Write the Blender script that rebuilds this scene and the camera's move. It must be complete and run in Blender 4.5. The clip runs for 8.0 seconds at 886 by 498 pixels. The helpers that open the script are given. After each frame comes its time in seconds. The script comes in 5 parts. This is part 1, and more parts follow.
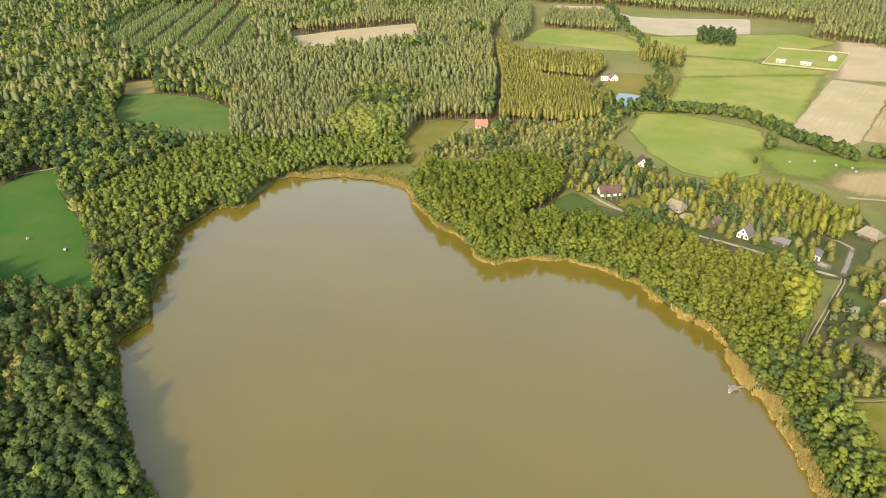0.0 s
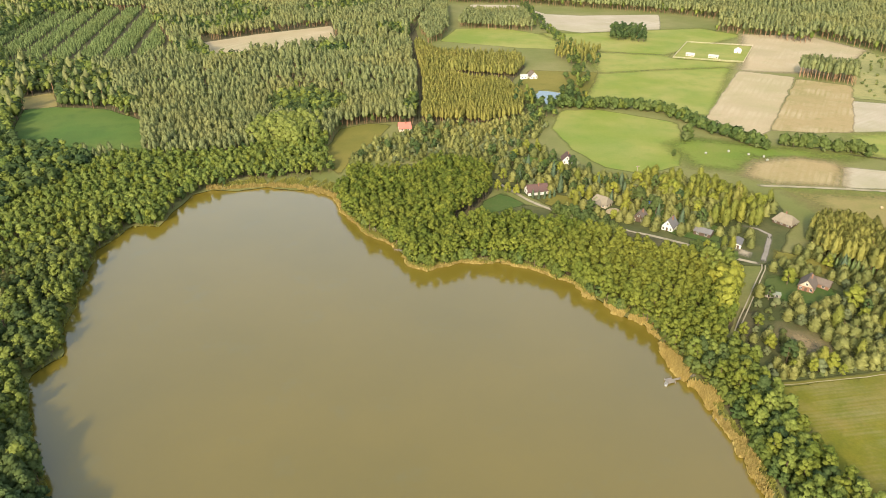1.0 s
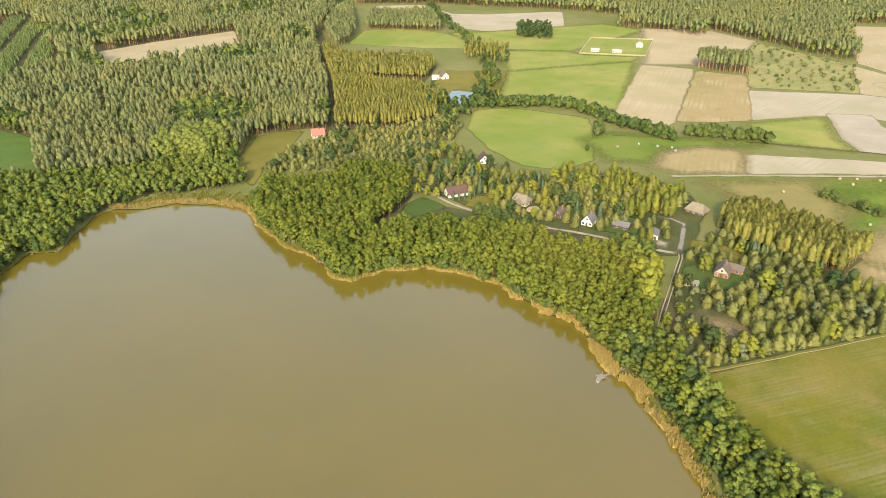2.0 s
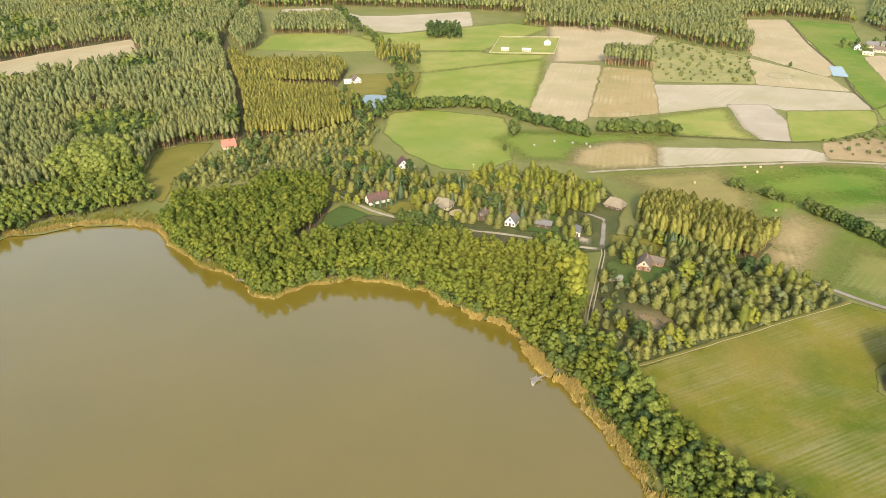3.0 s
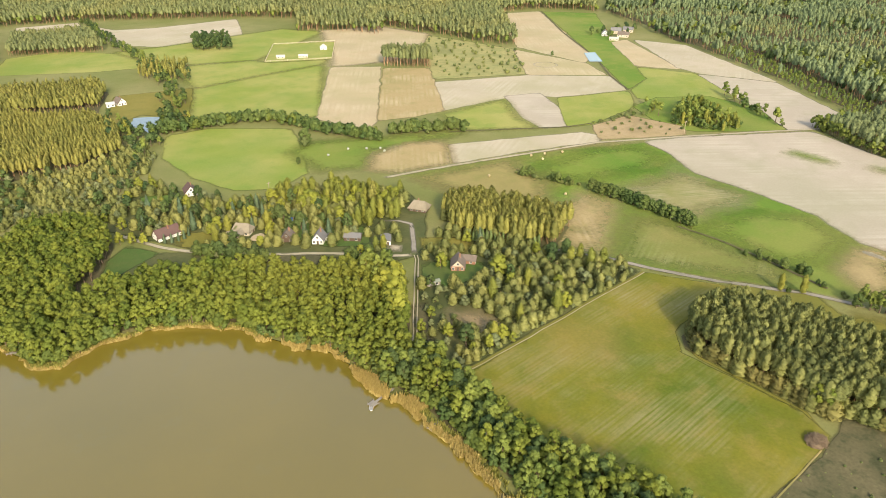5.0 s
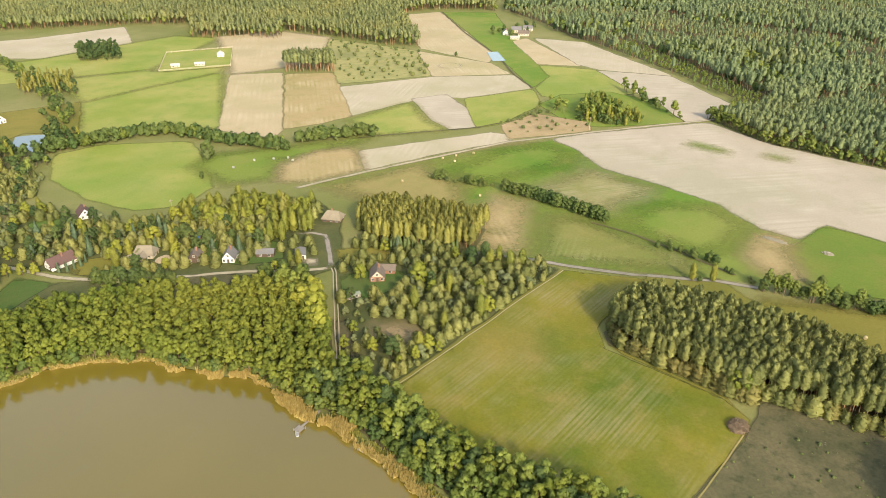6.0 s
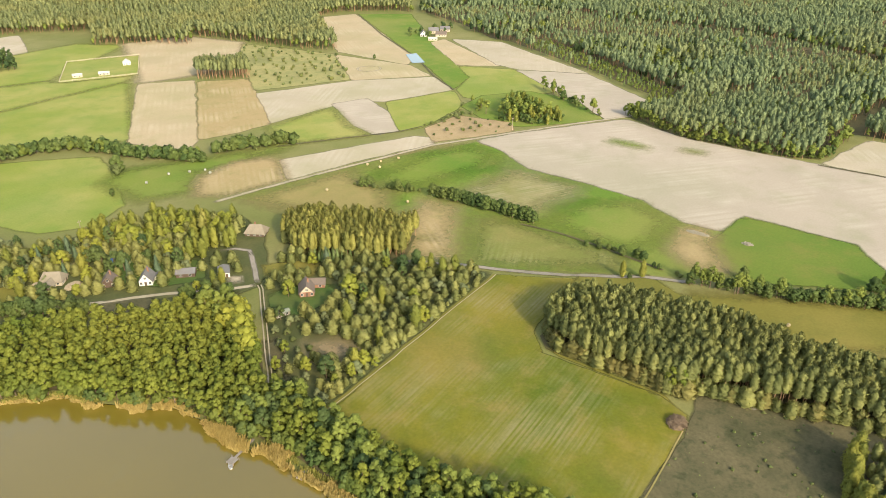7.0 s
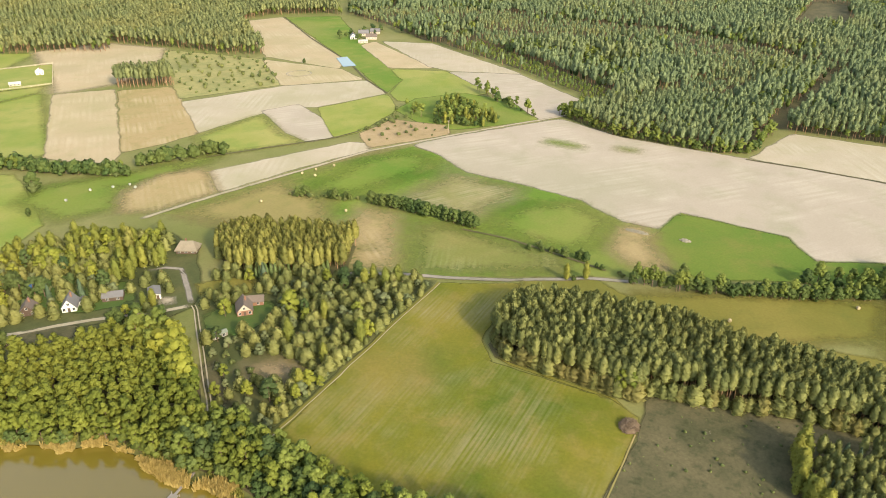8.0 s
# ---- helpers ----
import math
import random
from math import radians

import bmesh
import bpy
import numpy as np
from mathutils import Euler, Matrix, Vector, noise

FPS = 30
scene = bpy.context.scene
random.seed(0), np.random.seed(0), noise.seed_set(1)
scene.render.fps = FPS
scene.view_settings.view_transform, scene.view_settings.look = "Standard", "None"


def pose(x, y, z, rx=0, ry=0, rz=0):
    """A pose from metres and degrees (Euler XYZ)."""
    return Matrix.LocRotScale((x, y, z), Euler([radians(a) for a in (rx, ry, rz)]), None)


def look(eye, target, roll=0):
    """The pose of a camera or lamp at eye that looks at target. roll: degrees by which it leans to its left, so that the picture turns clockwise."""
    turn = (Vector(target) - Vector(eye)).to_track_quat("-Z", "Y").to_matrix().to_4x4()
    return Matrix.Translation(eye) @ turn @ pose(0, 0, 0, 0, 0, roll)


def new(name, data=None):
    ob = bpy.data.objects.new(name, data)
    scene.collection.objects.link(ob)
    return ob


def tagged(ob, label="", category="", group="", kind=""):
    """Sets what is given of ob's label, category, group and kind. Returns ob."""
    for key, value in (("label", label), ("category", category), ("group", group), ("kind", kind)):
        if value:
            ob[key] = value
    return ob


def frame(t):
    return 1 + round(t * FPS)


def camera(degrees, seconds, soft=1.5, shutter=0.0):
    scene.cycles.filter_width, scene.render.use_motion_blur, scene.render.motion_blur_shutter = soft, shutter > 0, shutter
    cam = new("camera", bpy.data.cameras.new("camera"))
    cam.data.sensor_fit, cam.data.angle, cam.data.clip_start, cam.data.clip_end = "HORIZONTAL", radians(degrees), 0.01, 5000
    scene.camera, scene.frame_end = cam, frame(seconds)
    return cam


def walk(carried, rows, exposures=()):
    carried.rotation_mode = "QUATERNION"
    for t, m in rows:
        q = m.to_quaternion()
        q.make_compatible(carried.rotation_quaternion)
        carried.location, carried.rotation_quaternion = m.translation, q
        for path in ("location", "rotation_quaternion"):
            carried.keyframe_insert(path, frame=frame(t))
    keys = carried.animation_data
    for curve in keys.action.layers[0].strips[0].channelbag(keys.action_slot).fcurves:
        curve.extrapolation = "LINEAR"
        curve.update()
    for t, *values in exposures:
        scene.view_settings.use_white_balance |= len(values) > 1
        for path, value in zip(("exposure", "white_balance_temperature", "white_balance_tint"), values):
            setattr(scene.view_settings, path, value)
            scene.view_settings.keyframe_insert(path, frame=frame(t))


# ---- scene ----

cam = camera(64.2, 8.0, soft=0.75)
# seconds, eye, then heading, pitch and roll in degrees
PATH = [
    (0.0, 0.00, 0.00, 149.96, 0.00, -27.28, 0.27),
    (0.5, -0.46, 3.14, 150.02, -3.13, -27.27, 0.19),
    (1.0, -0.90, 6.31, 150.09, -6.52, -27.26, 0.12),
    (1.5, -1.26, 9.52, 150.15, -10.28, -27.26, 0.04),
    (1.7, -1.38, 10.81, 150.18, -11.75, -27.26, 0.01),
    (2.8, -1.61, 18.05, 150.47, -19.42, -27.25, -0.09),
    (3.0, -1.57, 19.40, 150.56, -21.04, -27.24, -0.10),
    (3.5, -1.41, 22.76, 150.83, -25.04, -27.22, -0.12),
    (4.0, -1.07, 26.12, 151.11, -29.78, -27.21, -0.14),
    (4.5, -0.49, 29.44, 151.37, -34.81, -27.21, -0.14),
    (4.7, -0.20, 30.76, 151.47, -36.55, -27.22, -0.14),
    (5.8, 2.65, 37.89, 152.02, -45.41, -27.21, -0.10),
    (6.0, 3.39, 39.13, 152.11, -46.91, -27.21, -0.08),
    (6.5, 5.40, 42.21, 152.32, -50.45, -27.21, -0.02),
    (7.0, 7.71, 45.21, 152.50, -53.59, -27.20, 0.07),
    (7.5, 10.19, 48.13, 152.65, -56.41, -27.18, 0.16),
    (8.0, 12.76, 51.01, 152.82, -59.25, -27.16, 0.25),
]


def aim(x, y, z, yaw, pitch, roll):
    a, b = radians(yaw), radians(pitch)
    ahead = Vector((-math.sin(a) * math.cos(b), math.cos(a) * math.cos(b), math.sin(b)))
    return look((x, y, z), Vector((x, y, z)) + ahead * 10, roll)


walk(cam, [(t, aim(*row)) for t, *row in PATH], [(0, 1.17, 6500, 6), (8, 1.17, 6500, 6)])

# ---- light: low hazy sun from the south-west, open sky ----
SUN_AZ, SUN_EL = math.atan2(-0.42, -0.91), radians(28)
world = bpy.data.worlds.new("sky")
scene.world = world
world.use_nodes = True
sky = world.node_tree.nodes.new("ShaderNodeTexSky")
sky.sky_type, sky.sun_disc = "NISHITA", False
sky.sun_elevation, sky.sun_rotation = SUN_EL, SUN_AZ
sky.air_density, sky.dust_density, sky.ozone_density = 1.2, 2.5, 1.0
haze = world.node_tree.nodes.new("ShaderNodeHueSaturation")
haze.inputs["Saturation"].default_value = 0.6
world.node_tree.links.new(sky.outputs[0], haze.inputs["Color"])
world.node_tree.links.new(haze.outputs[0], world.node_tree.nodes["Background"].inputs[0])
world.node_tree.nodes["Background"].inputs[1].default_value = 0.15
sun_data = bpy.data.lights.new("sun", "SUN")
sun_data.energy, sun_data.angle, sun_data.color = 2.15, radians(5.0), (1.0, 0.823, 0.585)
sun = new("sun", sun_data)
sun.matrix_world = look((0, 0, 300), Vector((0, 0, 300)) - Vector((math.sin(SUN_AZ) * math.cos(SUN_EL), math.cos(SUN_AZ) * math.cos(SUN_EL), math.sin(SUN_EL))))


# ---- materials ----
def nodes_of(name):
    m = bpy.data.materials.new(name)
    m.use_nodes = True
    nt = m.node_tree
    return m, nt, nt.nodes["Principled BSDF"]


def add(nt, kind, **inputs):
    n = nt.nodes.new(kind)
    for key, value in inputs.items():
        n.inputs[key.replace("_", " ")].default_value = value
    return n


def spot(nt):
    return nt.nodes.new("ShaderNodeNewGeometry").outputs["Position"]


def noise_at(nt, where, scale, detail=4.0, rough=0.55):
    n = add(nt, "ShaderNodeTexNoise", Scale=scale, Detail=detail, Roughness=rough)
    nt.links.new(where, n.inputs["Vector"])
    return n.outputs["Fac"]


def band(nt, value, low, high):
    n = add(nt, "ShaderNodeMapRange")
    n.inputs[1].default_value, n.inputs[2].default_value = low, high
    nt.links.new(value, n.inputs[0])
    return n.outputs[0]


def times(nt, a, b):
    n = nt.nodes.new("ShaderNodeMath")
    n.operation = "MULTIPLY"
    for k, v in enumerate((a, b)):
        if isinstance(v, (int, float)):
            n.inputs[k].default_value = v
        else:
            nt.links.new(v, n.inputs[k])
    return n.outputs[0]


def blend(nt, fac, a, b, mode="MIX"):
    n = nt.nodes.new("ShaderNodeMix")
    n.data_type, n.blend_type = "RGBA", mode
    for k, v in ((0, fac), (6, a), (7, b)):
        if isinstance(v, (int, float)):
            n.inputs[k].default_value = v
        elif isinstance(v, tuple):
            n.inputs[k].default_value = (*v, 1)
        else:
            nt.links.new(v, n.inputs[k])
    return n.outputs[2]


def relief(nt, bsdf, value, strength, distance):
    n = add(nt, "ShaderNodeBump", Strength=strength, Distance=distance)
    nt.links.new(value, n.inputs["Height"])
    nt.links.new(n.outputs[0], bsdf.inputs["Normal"])


def thinning(nt, bsdf, where):
    """Turf and soil thin out unevenly towards the rim of a field."""
    rim = nt.nodes.new("ShaderNodeAttribute")
    rim.attribute_name = "rim"
    n = nt.nodes.new("ShaderNodeMath")
    n.operation = "ADD"
    nt.links.new(rim.outputs["Fac"], n.inputs[0])
    nt.links.new(times(nt, band(nt, noise_at(nt, where, 0.3, 9, 0.75), 0.3, 0.7), 0.3), n.inputs[1])
    nt.links.new(band(nt, n.outputs[0], 0.3, 1.05), bsdf.inputs["Alpha"])


def earth(name, main, other, stain, rows=None, patch=0.02, stained=0.5, seed=0.0, grain=0.5):
    """Soil or turf: two tones in wide patches, a stain in smaller ones, clods or tussocks, and drilled rows (angle, wavelength, strength, tone)."""
    m, nt, bsdf = nodes_of(name)
    shift = nt.nodes.new("ShaderNodeVectorMath")
    shift.inputs[1].default_value = (seed * 37.0, seed * 91.0, 0)
    nt.links.new(spot(nt), shift.inputs[0])
    where = shift.outputs[0]
    colour = blend(nt, band(nt, noise_at(nt, where, patch, 5), 0.36, 0.64), main, other)
    colour = blend(nt, times(nt, band(nt, noise_at(nt, where, patch * 0.45, 3), 0.5, 0.68), 0.55), colour, stain)
    spots = times(nt, band(nt, noise_at(nt, where, patch * 3.3, 7, 0.62), 0.5, 0.72), stained)
    colour = blend(nt, spots, colour, stain)
    if rows:
        angle, wave, strong, tone = rows
        turn = nt.nodes.new("ShaderNodeMapping")
        turn.inputs["Rotation"].default_value = (0, 0, radians(angle))
        nt.links.new(where, turn.inputs["Vector"])
        w = add(nt, "ShaderNodeTexWave", Scale=0.3142 / wave, Distortion=0.6, Detail=2.0)
        w.inputs["Detail Scale"].default_value = 0.3
        nt.links.new(turn.outputs[0], w.inputs["Vector"])
        pull = nt.nodes.new("ShaderNodeVectorMath")
        pull.operation = "MULTIPLY"
        pull.inputs[1].default_value = (1.0, 0.04, 1.0)
        nt.links.new(turn.outputs[0], pull.inputs[0])
        streak = band(nt, noise_at(nt, pull.outputs[0], 1.1 / wave, 5, 0.65), 0.42, 0.66)
        mask = times(nt, band(nt, noise_at(nt, where, 0.03, 5), 0.45, 0.66), strong)
        colour = blend(nt, times(nt, streak, mask), colour, tone)
        colour = blend(nt, times(nt, times(nt, w.outputs["Fac"], mask), 0.5), colour, tone)
    fine = noise_at(nt, where, 0.9, 8, 0.7)
    colour = blend(nt, grain, colour, blend(nt, fine, (0.35, 0.35, 0.35), (1.5, 1.5, 1.5)), "MULTIPLY")
    nt.links.new(colour, bsdf.inputs["Base Color"])
    bsdf.inputs["Roughness"].default_value = 0.95
    bsdf.inputs["Specular IOR Level"].default_value = 0.15
    relief(nt, bsdf, fine, 0.5, 0.35)
    if name != "rough_grass":
        thinning(nt, bsdf, where)
    return m


def foliage(name, dark, light, hue, joined):
    """Leaves: each tree has its own tone between dark and light, some lean to the third colour; light comes through."""
    m, nt, bsdf = nodes_of(name)
    if joined:
        tone = nt.nodes.new("ShaderNodeAttribute")
        tone.attribute_name = "tone"
        own = tone.outputs["Fac"]
    else:
        own = nt.nodes.new("ShaderNodeObjectInfo").outputs["Random"]
    where = spot(nt)
    colour = blend(nt, own, dark, light)
    colour = blend(nt, times(nt, band(nt, noise_at(nt, where, 0.012, 3), 0.48, 0.7), 0.75), colour, hue)
    geo = nt.nodes.new("ShaderNodeNewGeometry")
    colour = blend(nt, 0.8, colour, blend(nt, geo.outputs["Random Per Island"], (0.82, 0.82, 0.82), (1.17, 1.17, 1.15)), "MULTIPLY")
    nt.links.new(colour, bsdf.inputs["Base Color"])
    bsdf.inputs["Roughness"].default_value = 0.7
    bsdf.inputs["Specular IOR Level"].default_value = 0.2
    thin = nt.nodes.new("ShaderNodeBsdfTranslucent")
    nt.links.new(colour, thin.inputs["Color"])
    mix = nt.nodes.new("ShaderNodeMixShader")
    mix.inputs[0].default_value = 0.32
    nt.links.new(bsdf.outputs[0], mix.inputs[1])
    nt.links.new(thin.outputs[0], mix.inputs[2])
    nt.links.new(mix.outputs[0], nt.nodes["Material Output"].inputs["Surface"])
    return m


def plain(name, colour, rough=0.8, grain=3.0, vary=0.35, metal=0.0):
    """Painted, wooden or tiled surface with streaks and dirt."""
    m, nt, bsdf = nodes_of(name)
    where = spot(nt)
    dirt = noise_at(nt, where, 0.6, 5)
    fine = noise_at(nt, where, grain, 6, 0.65)
    c = blend(nt, vary, colour, blend(nt, dirt, (0.45, 0.43, 0.4), (1.35, 1.35, 1.35)), "MULTIPLY")
    c = blend(nt, vary, c, blend(nt, fine, (0.5, 0.5, 0.5), (1.4, 1.4, 1.4)), "MULTIPLY")
    nt.links.new(c, bsdf.inputs["Base Color"])
    bsdf.inputs["Roughness"].default_value, bsdf.inputs["Metallic"].default_value = rough, metal
    relief(nt, bsdf, fine, 0.3, 0.03)
    return m


M = {}
M["ground"] = earth("rough_grass", (0.165, 0.175, 0.052), (0.22, 0.205, 0.08), (0.13, 0.145, 0.04))
# Needle litter, toned dark with the shade between crowns.
M["forest_floor"] = earth("shade_dark_needle_litter", (0.10, 0.085, 0.045), (0.13, 0.11, 0.05), (0.075, 0.085, 0.03), patch=0.05)
M["sand"] = earth("pale_dry_soil", (0.405, 0.34, 0.265), (0.365, 0.31, 0.238), (0.29, 0.275, 0.18), (128, 5.0, 0.6, (0.49, 0.42, 0.33)), 0.012, 0.7, 1, 0.28)
M["sand_b"] = earth("pale_harrowed_soil", (0.43, 0.36, 0.265), (0.38, 0.325, 0.23), (0.32, 0.295, 0.17), (60, 4.0, 0.6, (0.48, 0.415, 0.315)), 0.02, 0.55, 2, 0.3)
M["tan"] = earth("tan_ploughed_soil", (0.43, 0.335, 0.205), (0.38, 0.31, 0.185), (0.32, 0.29, 0.14), (36, 4.0, 0.7, (0.49, 0.40, 0.27)), 0.02, 0.55, 3)
M["stubble"] = earth("golden_stubble", (0.36, 0.27, 0.135), (0.32, 0.245, 0.11), (0.23, 0.21, 0.075), (36, 3.6, 1.0, (0.46, 0.36, 0.215)), 0.03, 0.6, 4)
M["yellow"] = earth("yellow_green_turf", (0.208, 0.242, 0.044), (0.305, 0.288, 0.088), (0.14, 0.215, 0.035), None, 0.018, 0.6, 5)
M["green"] = earth("fresh_green_meadow", (0.10, 0.18, 0.02), (0.165, 0.21, 0.034), (0.225, 0.22, 0.062), None, 0.018, 0.7, 6)
M["deep"] = earth("lush_green_meadow", (0.035, 0.105, 0.014), (0.06, 0.125, 0.02), (0.09, 0.125, 0.03), None, 0.02, 0.5, 7)
M["mown"] = earth("mown_hay_meadow", (0.09, 0.12, 0.013), (0.19, 0.168, 0.02), (0.24, 0.178, 0.055), (87, 1.6, 0.62, (0.275, 0.24, 0.125)), 0.024, 0.6, 8)
M["striped"] = earth("green_mown_swaths", (0.135, 0.165, 0.035), (0.20, 0.19, 0.055), (0.26, 0.22, 0.08), (65, 2.6, 0.7, (0.30, 0.29, 0.12)), 0.02, 0.5, 9)
M["olive"] = earth("olive_aftermath", (0.155, 0.145, 0.028), (0.21, 0.178, 0.042), (0.115, 0.13, 0.026), None, 0.02, 0.6, 10)
M["dull"] = earth("dull_felled_clearing", (0.098, 0.09, 0.045), (0.135, 0.115, 0.06), (0.05, 0.056, 0.024), None, 0.07, 0.9, 11, 0.8)
M["scrub"] = earth("heathy_scrub_ground", (0.33, 0.29, 0.12), (0.27, 0.26, 0.1), (0.16, 0.17, 0.06), None, 0.05, 0.7, 12)
M["heath"] = earth("pinkish_cleared_heath", (0.38, 0.28, 0.16), (0.33, 0.25, 0.13), (0.24, 0.18, 0.09), None, 0.06, 0.6, 13)
M["lane"] = earth("sandy_track", (0.40, 0.34, 0.245), (0.35, 0.30, 0.21), (0.24, 0.22, 0.13), None, 0.1, 0.6, 14)
M["grey_road"] = earth("grey_road", (0.30, 0.26, 0.22), (0.26, 0.23, 0.19), (0.2, 0.18, 0.12), None, 0.1, 0.4, 15)
M["glade"] = earth("forest_glade_grass", (0.085, 0.145, 0.03), (0.125, 0.165, 0.036), (0.055, 0.105, 0.024), None, 0.02, 0.6, 19)
M["swath"] = earth("half_bare_mown_meadow", (0.19, 0.19, 0.055), (0.27, 0.235, 0.11), (0.13, 0.165, 0.03), (118, 2.4, 0.8, (0.38, 0.33, 0.21)), 0.022, 0.5, 20)
M["dry"] = earth("dry_olive_pasture", (0.25, 0.21, 0.075), (0.32, 0.245, 0.105), (0.185, 0.185, 0.05), None, 0.02, 0.6, 21)
M["clover"] = earth("dark_clover_meadow", (0.095, 0.16, 0.022), (0.14, 0.18, 0.03), (0.20, 0.18, 0.05), None, 0.02, 0.6, 22)
M["lawn"] = earth("garden_lawn", (0.065, 0.11, 0.025), (0.085, 0.12, 0.03), (0.11, 0.115, 0.04), None, 0.08, 0.5, 16)
# Rough grass darkened in its colour by the shade of village trees.
M["yard"] = earth("shade_toned_rough_grass", (0.072, 0.085, 0.031), (0.11, 0.108, 0.042), (0.055, 0.068, 0.024), None, 0.06, 0.6, 18)
M["verge"] = earth("dry_grass_verge", (0.24, 0.2, 0.075), (0.3, 0.24, 0.1), (0.16, 0.15, 0.05), None, 0.08, 0.5, 17)

LEAF = {
    "pine": ((0.16, 0.185, 0.078), (0.24, 0.255, 0.10), (0.27, 0.255, 0.09)),
    "scots": ((0.145, 0.162, 0.05), (0.285, 0.285, 0.092), (0.30, 0.272, 0.08)),
    # Bluer and lighter than pine: some distance haze is put into this colour.
    "haze_pine": ((0.14, 0.185, 0.092), (0.21, 0.255, 0.115), (0.22, 0.24, 0.10)),
    "dark_pine": ((0.13, 0.148, 0.05), (0.272, 0.278, 0.09), (0.285, 0.262, 0.076)),
    "alder": ((0.105, 0.14, 0.021), (0.20, 0.222, 0.034), (0.212, 0.212, 0.034)),
    "osier": ((0.075, 0.105, 0.021), (0.15, 0.18, 0.033), (0.16, 0.165, 0.03)),
    # Young pine with warm sunlight and dry needles both put into its colour.
    "sunlit_pine": ((0.14, 0.138, 0.045), (0.25, 0.225, 0.07), (0.265, 0.215, 0.064)),
    "oak": ((0.045, 0.078, 0.027), (0.105, 0.145, 0.042), (0.125, 0.145, 0.04)),
    "ash": ((0.115, 0.158, 0.034), (0.22, 0.255, 0.053), (0.23, 0.25, 0.05)),
    "birch": ((0.165, 0.185, 0.036), (0.25, 0.245, 0.044), (0.265, 0.24, 0.042)),
    "sallow": ((0.13, 0.155, 0.07), (0.22, 0.24, 0.11), (0.22, 0.22, 0.09)),
    "gold_pine": ((0.18, 0.18, 0.046), (0.285, 0.268, 0.066), (0.315, 0.265, 0.064)),
    "lime": ((0.19, 0.215, 0.034), (0.30, 0.305, 0.046), (0.30, 0.285, 0.042)),
    "thicket": ((0.065, 0.105, 0.03), (0.135, 0.175, 0.045), (0.15, 0.165, 0.042)),
    "spruce": ((0.09, 0.135, 0.08), (0.14, 0.19, 0.11), (0.13, 0.17, 0.08)),
    "bush": ((0.10, 0.13, 0.045), (0.19, 0.21, 0.07), (0.2, 0.2, 0.06)),
    "willow": ((0.19, 0.225, 0.05), (0.26, 0.285, 0.07), (0.25, 0.27, 0.065)),
    "young": ((0.15, 0.20, 0.07), (0.20, 0.25, 0.088), (0.2, 0.225, 0.07)),
}
for k, c in LEAF.items():
    M[k] = foliage(k + "_leaves", *c, False)
    M[k + "_wood"] = foliage(k + "_canopy", *c, True)
M["bark"] = plain("brown_bark", (0.16, 0.11, 0.07), 0.95, 4.0, 0.6)
M["pine_bark"] = plain("orange_pine_bark", (0.33, 0.195, 0.105), 0.95, 4.0, 0.6)
M["birch_bark"] = plain("white_birch_bark", (0.6, 0.56, 0.48), 0.9, 5.0, 0.6)
M["reed"] = foliage("reed_stalks", (0.33, 0.25, 0.08), (0.50, 0.39, 0.145), (0.42, 0.31, 0.10), True)
M["sedge"] = foliage("sedge_blades", (0.20, 0.205, 0.045), (0.33, 0.31, 0.075), (0.27, 0.25, 0.06), True)

# muddy lake
m, nt, bsdf = nodes_of("muddy_lake_water")
where = spot(nt)
mud = blend(nt, band(nt, noise_at(nt, where, 0.012, 4), 0.35, 0.65), (0.160, 0.118, 0.016), (0.138, 0.105, 0.015))
weeds = times(nt, band(nt, noise_at(nt, where, 0.05, 6, 0.6), 0.58, 0.72), 0.35)
nt.links.new(blend(nt, weeds, mud, (0.13, 0.115, 0.035)), bsdf.inputs["Base Color"])
bsdf.inputs["Roughness"].default_value = 0.12
bsdf.inputs["IOR"].default_value = 1.66
bsdf.inputs["Specular IOR Level"].default_value = 0.8
M["water"] = m
m, nt, bsdf = nodes_of("clear_pond_water")
bsdf.inputs["Base Color"].default_value = (0.10, 0.13, 0.13, 1)
bsdf.inputs["Roughness"].default_value = 0.04
M["pond"] = m
# Paler base colour that stands in for bright sky mirrored in the pond.
m, nt, bsdf = nodes_of("sky_toned_pond_water")
bsdf.inputs["Base Color"].default_value = (0.15, 0.2, 0.2, 1)
bsdf.inputs["Roughness"].default_value = 0.1
M["sky_pale_pond"] = m
m, nt, bsdf = nodes_of("window_glass")
bsdf.inputs["Base Color"].default_value = (0.03, 0.035, 0.04, 1)
bsdf.inputs["Roughness"].default_value = 0.08
M["glass"] = m
M["white"] = plain("white_render", (0.70, 0.68, 0.62), 0.85, 3.0, 0.25)
M["cream"] = plain("cream_render", (0.46, 0.39, 0.29), 0.8, 3.0, 0.2)
M["brown"] = plain("brown_timber", (0.10, 0.065, 0.045), 0.8, 6.0, 0.4)
M["brick"] = plain("red_brick", (0.26, 0.13, 0.08), 0.85, 8.0, 0.4)
M["grey_roof"] = plain("grey_roofing", (0.17, 0.16, 0.155), 0.75, 4.0, 0.35)
M["brown_roof"] = plain("grey_brown_tiles", (0.155, 0.12, 0.095), 0.85, 4.0, 0.4)
M["red_roof"] = plain("red_tiles", (0.48, 0.15, 0.11), 0.7, 4.0, 0.3)
M["maroon_roof"] = plain("maroon_tiles", (0.11, 0.062, 0.053), 0.85, 4.0, 0.3)
M["tan_roof"] = plain("weathered_tan_roofing", (0.25, 0.21, 0.15), 0.9, 3.0, 0.5)
